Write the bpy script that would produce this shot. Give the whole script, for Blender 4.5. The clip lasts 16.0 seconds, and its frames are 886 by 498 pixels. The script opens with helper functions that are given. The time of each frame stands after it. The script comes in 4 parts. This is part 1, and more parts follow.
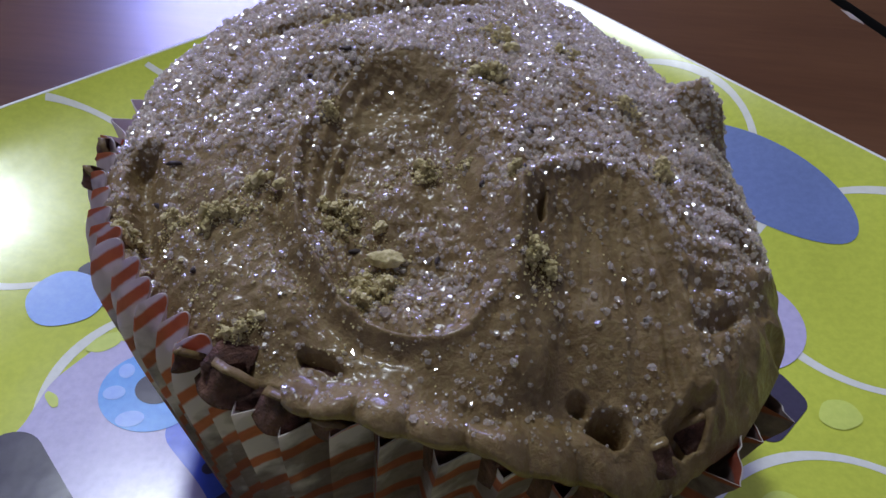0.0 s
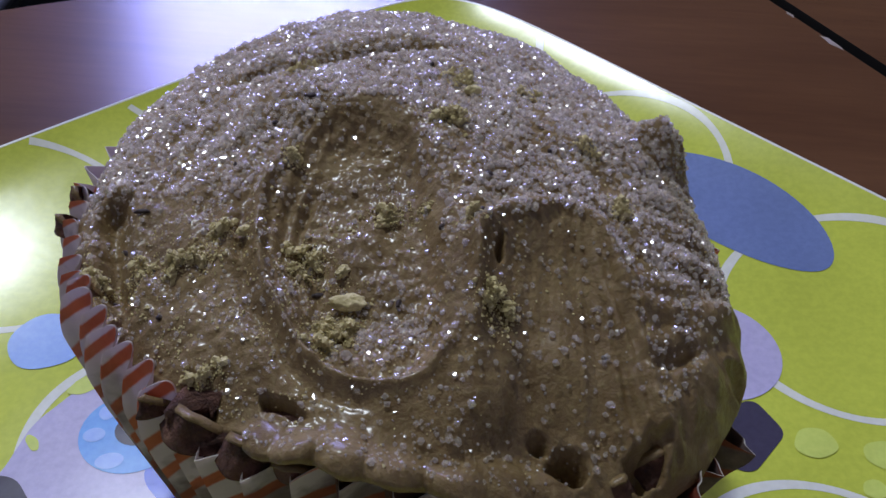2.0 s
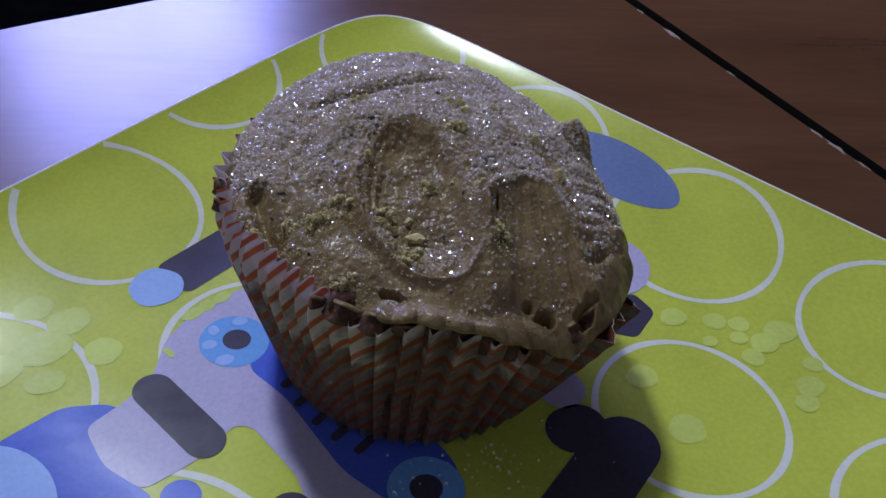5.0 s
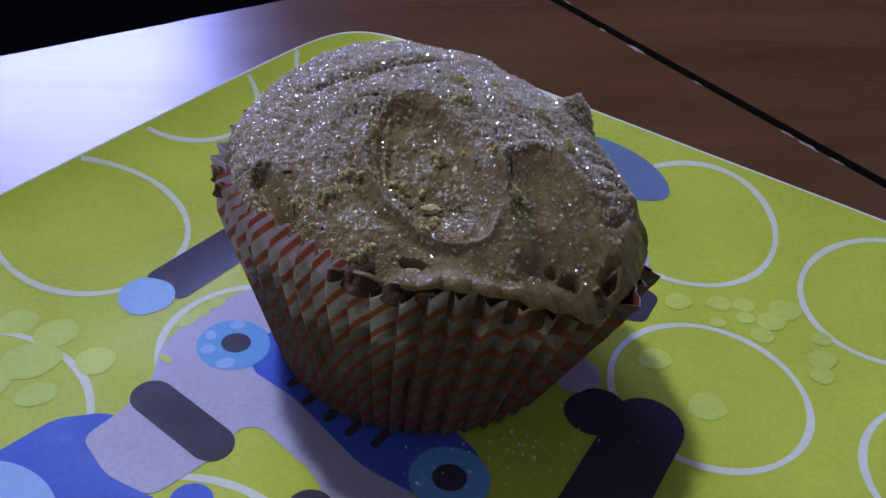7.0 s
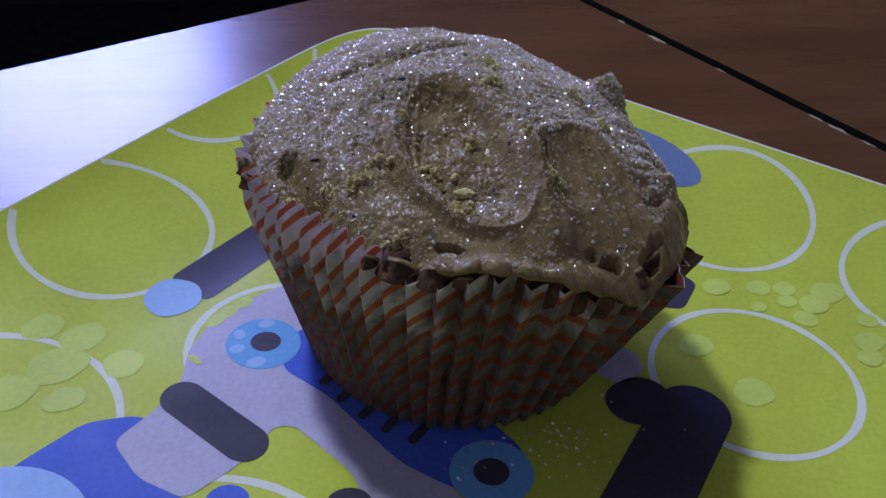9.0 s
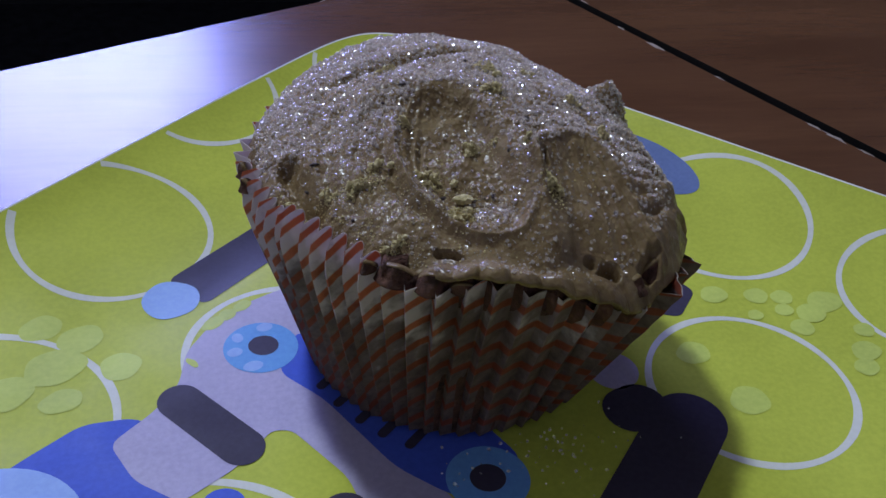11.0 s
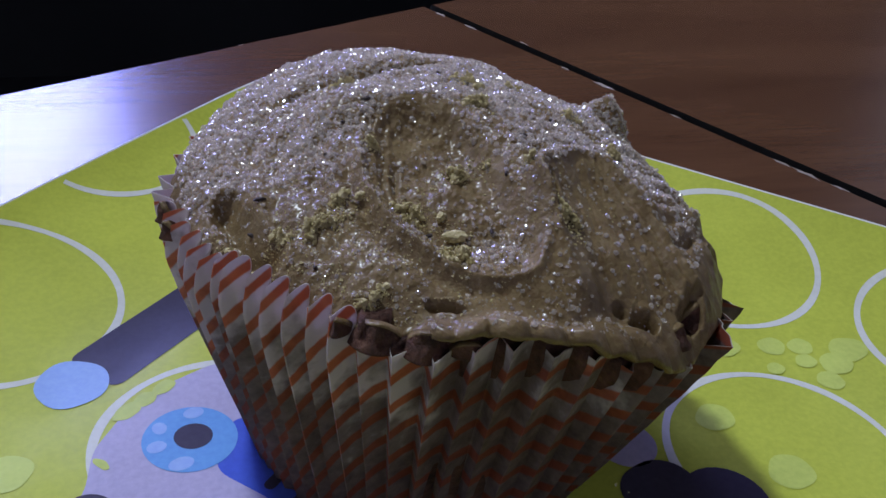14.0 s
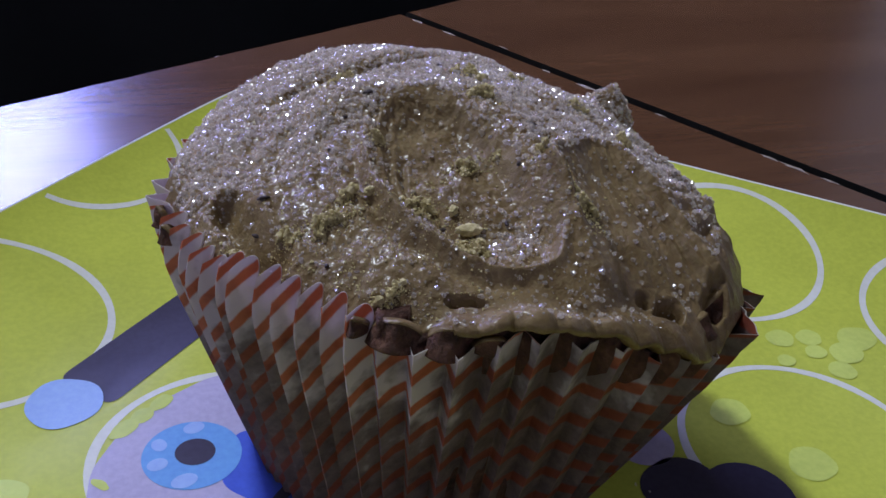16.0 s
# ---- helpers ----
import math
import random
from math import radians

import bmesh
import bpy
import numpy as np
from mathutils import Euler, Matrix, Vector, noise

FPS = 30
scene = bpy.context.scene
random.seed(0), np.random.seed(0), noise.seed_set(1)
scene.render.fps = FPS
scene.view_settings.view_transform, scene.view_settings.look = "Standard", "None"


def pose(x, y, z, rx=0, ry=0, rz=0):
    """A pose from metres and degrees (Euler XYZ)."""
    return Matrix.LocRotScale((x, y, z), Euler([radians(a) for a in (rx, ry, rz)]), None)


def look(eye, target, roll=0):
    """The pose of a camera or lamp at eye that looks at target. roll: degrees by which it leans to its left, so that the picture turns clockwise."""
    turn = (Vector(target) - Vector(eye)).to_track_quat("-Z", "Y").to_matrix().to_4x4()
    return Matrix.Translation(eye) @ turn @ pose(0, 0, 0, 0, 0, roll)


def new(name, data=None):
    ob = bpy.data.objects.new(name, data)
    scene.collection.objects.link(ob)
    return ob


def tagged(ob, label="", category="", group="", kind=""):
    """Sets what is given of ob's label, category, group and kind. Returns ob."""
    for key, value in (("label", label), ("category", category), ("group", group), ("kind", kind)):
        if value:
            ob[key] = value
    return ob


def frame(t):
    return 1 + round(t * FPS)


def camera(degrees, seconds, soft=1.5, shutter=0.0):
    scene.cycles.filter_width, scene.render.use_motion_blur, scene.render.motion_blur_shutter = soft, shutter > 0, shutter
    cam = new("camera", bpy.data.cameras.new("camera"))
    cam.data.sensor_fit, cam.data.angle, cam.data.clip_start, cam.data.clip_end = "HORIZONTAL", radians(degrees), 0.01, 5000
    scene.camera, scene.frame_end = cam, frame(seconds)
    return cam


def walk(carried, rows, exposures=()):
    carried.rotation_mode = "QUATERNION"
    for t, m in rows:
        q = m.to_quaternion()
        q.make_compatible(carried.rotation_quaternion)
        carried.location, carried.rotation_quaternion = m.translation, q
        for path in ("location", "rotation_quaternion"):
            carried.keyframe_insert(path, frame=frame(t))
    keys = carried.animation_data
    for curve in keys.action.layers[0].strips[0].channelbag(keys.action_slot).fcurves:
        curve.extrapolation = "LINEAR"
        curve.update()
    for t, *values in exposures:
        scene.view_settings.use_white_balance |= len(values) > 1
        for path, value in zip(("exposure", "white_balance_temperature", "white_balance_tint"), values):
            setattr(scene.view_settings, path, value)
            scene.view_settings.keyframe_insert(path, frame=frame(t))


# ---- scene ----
cam = camera(50.0, 16.0)
# seconds, eye, a point on the line of sight, roll
PATH = [
    (0, (0.00184, -0.08120, 0.11708), (0.00180, -0.00671, 0.05036), 4.87),
    (0.5, (0.00321, -0.08072, 0.11894), (0.00259, -0.00594, 0.05255), 4.59),
    (1, (0.00418, -0.08054, 0.11893), (0.00378, -0.00525, 0.05311), 4.38),
    (1.5, (0.00498, -0.08063, 0.11881), (0.00442, -0.00474, 0.05369), 4.39),
    (2, (0.00563, -0.08122, 0.11962), (0.00510, -0.00501, 0.05488), 3.52),
    (2.5, (0.00438, -0.08058, 0.12370), (0.00404, -0.00433, 0.05900), 2.89),
    (3, (0.00246, -0.08281, 0.13456), (0.00198, -0.00602, 0.07050), 3.82),
    (3.5, (-0.00328, -0.09227, 0.14990), (-0.00403, -0.01602, 0.08521), 4.77),
    (4, (-0.01182, -0.10664, 0.16144), (-0.00892, -0.03166, 0.09533), 7.30),
    (4.5, (-0.01931, -0.12381, 0.16179), (-0.01147, -0.05004, 0.09473), 7.46),
    (4.7, (-0.01953, -0.12934, 0.16226), (-0.00908, -0.05617, 0.09490), 7.47),
    (6.8, (-0.02969, -0.13823, 0.14537), (-0.01019, -0.06149, 0.08429), 6.23),
    (7, (-0.03073, -0.13746, 0.14526), (-0.01134, -0.06061, 0.08429), 6.65),
    (7.5, (-0.02994, -0.13793, 0.14476), (-0.01145, -0.06052, 0.08420), 5.39),
    (8, (-0.02997, -0.13735, 0.14253), (-0.01178, -0.05942, 0.08256), 4.78),
    (8.5, (-0.03280, -0.13554, 0.13901), (-0.01492, -0.05775, 0.07878), 4.00),
    (11, (-0.03338, -0.13542, 0.13945), (-0.01515, -0.05744, 0.07955), 4.72),
    (11.5, (-0.03330, -0.13224, 0.13773), (-0.01454, -0.05402, 0.07832), 4.68),
    (12, (-0.03322, -0.12438, 0.13442), (-0.01321, -0.04525, 0.07665), 4.91),
    (12.5, (-0.03112, -0.12076, 0.12858), (-0.00851, -0.04062, 0.07320), 4.79),
    (13, (-0.03246, -0.11505, 0.12405), (-0.00744, -0.03505, 0.06951), 5.24),
    (13.5, (-0.03447, -0.11181, 0.12138), (-0.00780, -0.03180, 0.06765), 5.77),
    (14, (-0.03633, -0.10928, 0.11773), (-0.00868, -0.02931, 0.06444), 5.85),
    (14.5, (-0.03739, -0.10747, 0.11569), (-0.00867, -0.02738, 0.06316), 5.41),
    (15, (-0.03766, -0.10610, 0.11513), (-0.00788, -0.02623, 0.06285), 5.39),
    (15.5, (-0.03898, -0.10546, 0.11372), (-0.00881, -0.02554, 0.06172), 5.58),
    (16, (-0.03994, -0.10544, 0.11291), (-0.00935, -0.02550, 0.06119), 4.86),
]
walk(cam, [(t, look(eye, target, roll)) for t, eye, target, roll in PATH],
     exposures=[(0.0, 0.26, 6500, 9.0), (2.0, 0.2, 6550, 8.5), (3.0, 0.1, 6500, 8.5), (3.5, -0.13, 6500, 9.5), (4.0, -0.22, 6400, 9.5), (4.5, -0.1, 6300, 9.0), (7.0, 0.07, 6150, 7.5), (8.5, 0.07, 6150, 7.0), (11.0, 0.07, 6150, 7.5),
                (12.5, 0.16, 6300, 8.5), (14.5, 0.24, 6250, 9.0), (16.0, 0.27, 6400, 10.0)])

# ---------------------------------------------------------------- light
world = bpy.data.worlds.new("world")
scene.world = world
world.use_nodes = True
world.node_tree.nodes["Background"].inputs[0].default_value = (0.35, 0.4, 0.55, 1)
world.node_tree.nodes["Background"].inputs[1].default_value = 0.03

WINDOW = (-0.43, 2.0, 1.02)          # middle of the bright window, seen mirrored in the table
CEILING_LAMP = (-0.47, 0.80, 1.56)   # lamp under the ceiling, high to the side


def area(name, place, target, size, size_y, watts, colour, shape="RECTANGLE"):
    data = bpy.data.lights.new(name, "AREA")
    data.shape, data.size, data.size_y, data.energy, data.color = shape, size, size_y, watts, colour
    ob = new(name, data)
    ob.matrix_world = look(place, target)
    return ob


area("window_light", (WINDOW[0], WINDOW[1] - 0.02, WINDOW[2]), (-0.05, 0.1, 0.0), 0.62, 0.78, 36.0, (0.36, 0.38, 1.0))
bulb = bpy.data.lights.new("ceiling_light_source", "POINT")
bulb.shadow_soft_size, bulb.energy, bulb.color = 0.075, 66.0, (0.79, 0.875, 1.0)
new("ceiling_light_source", bulb).location = CEILING_LAMP

# ---------------------------------------------------------------- materials
MM = 0.001


def material(name, colour, rough=0.5, metal=0.0):
    m = bpy.data.materials.new(name)
    m.use_nodes = True
    nt = m.node_tree
    b = nt.nodes["Principled BSDF"]
    b.inputs["Base Color"].default_value = (*colour, 1)
    b.inputs["Roughness"].default_value = rough
    b.inputs["Metallic"].default_value = metal
    return m, nt, b


def node(nt, kind, **sets):
    n = nt.nodes.new(kind)
    for key, value in sets.items():
        n.inputs[key.replace("_", " ")].default_value = value
    return n


def coords(nt, scale=(1, 1, 1), turn=0.0):
    tc = nt.nodes.new("ShaderNodeTexCoord")
    mp = nt.nodes.new("ShaderNodeMapping")
    mp.inputs["Scale"].default_value = scale
    mp.inputs["Rotation"].default_value = (0, 0, turn)
    nt.links.new(tc.outputs["Object"], mp.inputs["Vector"])
    return mp.outputs[0]


def noise_of(nt, vec, scale, detail=4.0, rough=0.55, distort=0.0):
    n = node(nt, "ShaderNodeTexNoise", Scale=scale, Detail=detail, Roughness=rough, Distortion=distort)
    nt.links.new(vec, n.inputs["Vector"])
    return n.outputs["Fac"]


def ramp(nt, fac, stops):
    r = nt.nodes.new("ShaderNodeValToRGB")
    els = r.color_ramp.elements
    while len(els) < len(stops):
        els.new(0.5)
    for e, (at, c) in zip(els, stops):
        e.position = at
        e.color = (*c, 1) if len(c) == 3 else c
    nt.links.new(fac, r.inputs[0])
    return r.outputs[0]


def mix(nt, fac, a, b, mode="MIX"):
    n = nt.nodes.new("ShaderNodeMix")
    n.data_type, n.blend_type = "RGBA", mode
    for sock, v in ((n.inputs[0], fac), (n.inputs[6], a), (n.inputs[7], b)):
        if hasattr(v, "links"):
            nt.links.new(v, sock)
        else:
            sock.default_value = v if isinstance(v, float) else (*v, 1)
    return n.outputs[2]


def bump(nt, b, height, strength, dist):
    n = node(nt, "ShaderNodeBump", Strength=strength, Distance=dist)
    nt.links.new(height, n.inputs["Height"])
    nt.links.new(n.outputs[0], b.inputs["Normal"])


def grey(v):
    return (v, v, v)


def make_wood(name, dark, mid, light, turn):
    m, nt, b = material(name, mid, 0.24)
    v = coords(nt, (6, 60, 60), turn)
    fine = noise_of(nt, v, 9.0, 6.0, 0.6, 0.4)
    v2 = coords(nt, (1, 7, 7), turn)
    broad = noise_of(nt, v2, 4.5, 3.0, 0.55, 0.8)
    col = mix(nt, 0.68, ramp(nt, fine, [(0.3, dark), (0.55, mid), (0.75, light)]), ramp(nt, broad, [(0.3, dark), (0.7, light)]))
    nt.links.new(col, b.inputs["Base Color"])
    smear = noise_of(nt, coords(nt, (1, 1, 1)), 30.0, 5.0, 0.65)
    nt.links.new(ramp(nt, smear, [(0.3, grey(0.225)), (0.75, grey(0.27))]), b.inputs["Roughness"])
    grain = noise_of(nt, coords(nt, (40, 400, 400), turn), 6.0, 3.0)
    bump(nt, b, grain, 0.06, 0.0003)
    return m


CRACK = math.radians(-62.9)
WOOD = make_wood("table_wood", (0.072, 0.031, 0.015), (0.105, 0.047, 0.021), (0.130, 0.061, 0.028), -CRACK)
RAW_WOOD = material("chipped_wood", (0.30, 0.24, 0.19), 0.8)[0]
# the gap's deep shade as a near-black colour, on leaf ends and apron
BLACK_GAP = material("gap_shade_black", (0.008, 0.007, 0.007), 0.6)[0]

m, nt, b = material("white_melamine", (0.75, 0.74, 0.68), 0.25)
MELAMINE = m


def printed(name, colour, vary=0.08):
    """Glossy melamine print: even ink with faint wear and a finely mottled glaze."""
    m, nt, b = material(name, colour, 0.2)
    b.inputs["Specular IOR Level"].default_value = 0.30
    v = coords(nt)
    a = noise_of(nt, v, 45.0, 4.0)
    low = tuple(c * (1 - vary) for c in colour)
    high = tuple(min(1.0, c * (1 + vary)) for c in colour)
    col = ramp(nt, a, [(0.3, low), (0.7, high)])
    fine = noise_of(nt, v, 900.0, 3.0)
    col = mix(nt, 0.06, col, ramp(nt, fine, [(0.35, grey(0.0)), (0.65, grey(1.0))]), "OVERLAY")
    nt.links.new(col, b.inputs["Base Color"])
    nt.links.new(ramp(nt, noise_of(nt, v, 120.0, 5.0, 0.7), [(0.35, grey(0.19)), (0.7, grey(0.24))]), b.inputs["Roughness"])
    bump(nt, b, noise_of(nt, v, 260.0, 2.0), 0.04, 0.0004)
    return m


YELLOW = printed("yellow_print", (0.485, 0.53, 0.068))
RING_WHITE = printed("white_line_print", (0.66, 0.66, 0.56))
SKY_BLUE = printed("light_blue_print", (0.32, 0.46, 0.77))
MID_BLUE = printed("eye_blue_print", (0.16, 0.36, 0.70))
ROYAL = printed("royal_blue_print", (0.07, 0.12, 0.55))
SLATE_BLUE = printed("slate_blue_print", (0.15, 0.20, 0.37))
LAVENDER = printed("lavender_print", (0.45, 0.41, 0.56))
CHARCOAL = printed("charcoal_print", (0.055, 0.048, 0.075))
PALE_GREEN = printed("pale_green_print", (0.53, 0.60, 0.13), 0.15)
PINK = printed("pink_print", (0.62, 0.22, 0.42))

# ---------------------------------------------------------------- building helpers


def part(name, bm, mat, parent=None, label="", smooth=True):
    """Links a bmesh as one mesh object, under a thing where one is given."""
    me = bpy.data.meshes.new(name)
    if smooth:
        for f in bm.faces:
            f.smooth = True
    bm.to_mesh(me)
    bm.free()
    me.materials.append(mat)
    ob = new(name, me)
    if parent is not None:
        ob.parent = parent
    if label:
        ob["label"] = label
    return ob


def from_lists(name, verts, faces, mat, parent=None, label="", smooth=True):
    me = bpy.data.meshes.new(name)
    me.from_pydata(verts, [], faces)
    me.materials.append(mat)
    if smooth:
        me.polygons.foreach_set("use_smooth", [True] * len(me.polygons))
    me.update()
    ob = new(name, me)
    if parent is not None:
        ob.parent = parent
    if label:
        ob["label"] = label
    return ob


def box(bm, lo, hi, m=Matrix.Identity(4)):
    vs = [bm.verts.new(m @ Vector((x, y, z))) for x in (lo[0], hi[0]) for y in (lo[1], hi[1]) for z in (lo[2], hi[2])]
    for f in ((0, 1, 3, 2), (4, 6, 7, 5), (0, 4, 5, 1), (2, 3, 7, 6), (0, 2, 6, 4), (1, 5, 7, 3)):
        bm.faces.new([vs[i] for i in f])


def empty(name, place=(0, 0, 0)):
    ob = new(name)
    ob.location = place
    ob.empty_display_size = 0.01
    return ob


def smooth01(x, a, b):
    t = np.clip((x - a) / (b - a), 0, 1)
    return t * t * (3 - 2 * t)


# ---------------------------------------------------------------- room shell around the table (night dark put into floor and far wall, pale bounce walls)
# near-black wall colour stands in for the unlit dark beyond the table
m, nt, b = material("unlit_wall_paint", (0.014, 0.014, 0.017), 0.8)
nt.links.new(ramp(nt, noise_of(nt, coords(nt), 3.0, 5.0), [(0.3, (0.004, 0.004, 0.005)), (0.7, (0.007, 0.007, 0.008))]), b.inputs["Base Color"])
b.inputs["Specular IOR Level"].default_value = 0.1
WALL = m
# floor darkened the same way, its colour holding the missing light
m, nt, b = material("unlit_carpet", (0.006, 0.006, 0.007), 0.95)
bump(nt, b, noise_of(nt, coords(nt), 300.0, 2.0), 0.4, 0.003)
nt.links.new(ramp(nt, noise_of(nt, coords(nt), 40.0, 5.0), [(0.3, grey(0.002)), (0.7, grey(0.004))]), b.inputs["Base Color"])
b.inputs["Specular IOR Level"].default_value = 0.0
CARPET = m
# ceiling out of view, darkened so that less bounced light fills the shadows
m, nt, b = material("low_bounce_ceiling", (0.09, 0.07, 0.055), 0.7)
nt.links.new(ramp(nt, noise_of(nt, coords(nt, (1, 12, 1)), 3.0, 5.0), [(0.3, (0.07, 0.055, 0.045)), (0.7, (0.12, 0.095, 0.075))]), b.inputs["Base Color"])
CEILING = m
# walls out of view, made pale to bounce fill light onto the cake
m, nt, b = material("pale_bounce_wall", (0.4, 0.4, 0.42), 0.85)
nt.links.new(ramp(nt, noise_of(nt, coords(nt), 3.0, 5.0), [(0.3, (0.62, 0.60, 0.60)), (0.7, (0.70, 0.68, 0.68))]), b.inputs["Base Color"])
PALE = m
FLOOR_Z = -0.75


def room():
    def slab(name, lo, hi, mat):
        bm = bmesh.new()
        box(bm, lo, hi)
        return tagged(part(name, bm, mat, smooth=False), kind="structure")

    tagged(slab("floor", (-2.1, -2.1, FLOOR_Z - 0.1), (2.1, 2.1, FLOOR_Z), CARPET), "carpeted floor coloured near-black for the unlit room below the table", "floor")
    tagged(slab("ceiling", (-2.1, -2.1, 2.0), (2.1, 2.1, 2.1), CEILING), "unseen ceiling, dark to keep bounced light off the table", "ceiling")
    tagged(slab("wall_west", (-2.1, -2.0, FLOOR_Z), (-2.0, 2.0, 2.0), PALE), "unseen pale wall added to bounce fill light", "wall")
    tagged(slab("wall_east", (2.0, -2.0, FLOOR_Z), (2.1, 2.0, 2.0), PALE), "unseen pale wall added to bounce fill light", "wall")
    tagged(slab("wall_south", (-2.1, -2.1, FLOOR_Z), (2.1, -2.0, 2.0), PALE), "unseen pale wall added to bounce fill light", "wall")
    x, _, z = WINDOW
    w, h = 0.35, 0.43
    bm = bmesh.new()
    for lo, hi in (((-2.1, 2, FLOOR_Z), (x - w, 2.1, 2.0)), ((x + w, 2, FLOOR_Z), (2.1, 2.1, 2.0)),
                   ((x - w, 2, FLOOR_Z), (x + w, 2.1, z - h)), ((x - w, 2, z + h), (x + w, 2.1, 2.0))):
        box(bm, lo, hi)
    tagged(part("wall_north", bm, WALL, smooth=False), "plain painted wall with a window, coloured near-black for the unlit room", "wall", kind="structure")
    win = tagged(empty("window_1", (x, 2.05, z)), "bright bluish window in the dark wall", "window", kind="structure")
    bm = bmesh.new()
    for lo, hi in (((-w, -0.03, -h), (0.02 - w, 0.03, h)), ((w - 0.02, -0.03, -h), (w, 0.03, h)),
                   ((0.02 - w, -0.03, -h), (w - 0.02, 0.03, 0.02 - h)), ((0.02 - w, -0.03, h - 0.02), (w - 0.02, 0.03, h))):
        box(bm, lo, hi)
    part("window_frame", bm, MELAMINE, win, smooth=False)
    glass, gnt, gb = material("window_glass", (0.8, 0.85, 0.95), 0.1)
    gb.inputs["Transmission Weight"].default_value = 1.0
    bm = bmesh.new()
    box(bm, (0.02 - w, 0.0, 0.02 - h), (w - 0.02, 0.006, h - 0.02))
    part("pane", bm, glass, win, smooth=False)


room()

# ---------------------------------------------------------------- table
CORNER = Vector((0.0668, 0.2396, 0.0))      # where the gap between the leaves meets the table's edge
ALONG = Vector((math.cos(CRACK), math.sin(CRACK), 0))      # along the gap, towards the viewer
EDGE = Vector((math.cos(math.radians(27.0)), math.sin(math.radians(27.0)), 0))   # along the outer edge
GAP = 0.0046
rng = np.random.default_rng(4)


def leaf(side, width, depth):
    """One half of the table top: a board with an eased edge; local x runs along the outer edge, y towards the viewer."""
    prof = [(0.0, -0.024), (0.0, -0.0020), (0.0005, -0.0006), (0.0016, 0.0)]
    verts, faces = [], []
    n = 160
    for i in range(n + 1):
        s = i / n * width
        wob = 0.0005 * noise.noise(Vector((s * 60, side, 0)))
        base = CORNER + EDGE * (side * (s + GAP / 2))
        ends = [(d + wob, z) for d, z in prof] + [(depth, 0.0), (depth, -0.024)]
        for d, z in ends:
            verts.append(base + ALONG * d + Vector((0, 0, z)))
    k = 6
    for i in range(n):
        for j in range(k):
            q = [i * k + j, i * k + (j + 1) % k, (i + 1) * k + (j + 1) % k, (i + 1) * k + j]
            faces.append(q if side < 0 else q[::-1])
    faces.append(list(range(k))[::-1] if side < 0 else list(range(k)))
    faces.append([n * k + j for j in range(k)] if side < 0 else [n * k + j for j in range(k)][::-1])
    return verts, faces


def table():
    top = tagged(empty("table"), "glossy reddish-brown wooden table with two leaves and a chipped gap", "table")
    for side, width in ((-1, 0.75), (1, 0.75)):
        v, f = leaf(side, width, 0.85)
        ob = from_lists("table_leaf", v, f, WOOD, top, smooth=False)
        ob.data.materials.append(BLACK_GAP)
        ob.data.polygons[len(f) - 2].material_index = 1      # end that faces the gap, blackened to stand for its shade
    # legs and a rail under the top
    for a, d in ((-0.66, 0.08), (0.66, 0.08), (-0.66, 0.77), (0.66, 0.77)):
        p = CORNER + EDGE * a + ALONG * d
        bm = bmesh.new()
        bmesh.ops.create_cone(bm, cap_ends=True, segments=20, radius1=0.022, radius2=0.032, depth=abs(FLOOR_Z) - 0.024,
                              matrix=Matrix.Translation((p.x, p.y, (FLOOR_Z - 0.024) / 2)))
        part("leg", bm, WOOD, top)
    # apron under the gap, its black colour standing in for shade
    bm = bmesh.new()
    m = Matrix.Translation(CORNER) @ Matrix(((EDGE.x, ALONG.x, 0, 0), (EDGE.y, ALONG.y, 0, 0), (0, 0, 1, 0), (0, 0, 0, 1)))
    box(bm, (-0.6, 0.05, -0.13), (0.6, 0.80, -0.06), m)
    part("apron", bm, BLACK_GAP, top, "apron coloured black for the shade below the gap", smooth=False)
    # pale chips of bare wood along the worn edges of the gap
    for d, side, length, w in ((0.012, -1, 0.006, 0.0016), (0.028, -1, 0.007, 0.0012), (0.0745, -1, 0.004, 0.0011), (0.0915, -1, 0.008, 0.0019), (0.12, -1, 0.004, 0.0008),
                               (0.158, -1, 0.006, 0.0012), (0.166, -1, 0.009, 0.0016), (0.176, -1, 0.005, 0.001), (0.20, -1, 0.01, 0.0012), (0.225, -1, 0.006, 0.0012), (0.05, 1, 0.004, 0.0006)):
        bm = bmesh.new()
        n = 9
        ring = []
        for i in range(n):
            a = 2 * math.pi * i / n
            r = 1 + 0.35 * math.sin(3.1 * i + d * 900)
            q = CORNER + ALONG * (d + length / 2 * math.cos(a) * r) + EDGE * (side * (GAP / 2 + w * 0.35 + w / 2 * math.sin(a) * r))
            ring.append(bm.verts.new(q + Vector((0, 0, 0.00015))))
        mid = bm.verts.new(sum((v.co for v in ring), Vector()) / n + Vector((0, 0, 0.0003)))
        for i in range(n):
            bm.faces.new((ring[i], ring[(i + 1) % n], mid))
        bmesh.ops.recalc_face_normals(bm, faces=bm.faces)
        part("chip", bm, RAW_WOOD, top, "bare pale chipped wood", smooth=False)
    # small chip on the outer edge
    bm = bmesh.new()
    q = CORNER - EDGE * 0.0835
    bmesh.ops.create_icosphere(bm, subdivisions=2, radius=0.0009, matrix=Matrix.Translation((q.x, q.y, -0.0012)) @ Matrix.Rotation(math.radians(26), 4, "Z") @ Matrix.Diagonal((2.2, 0.7, 0.7, 1)))
    part("chip", bm, RAW_WOOD, top, "bare pale chipped wood")


table()

# ---------------------------------------------------------------- plate
TURN = math.radians(46.6)
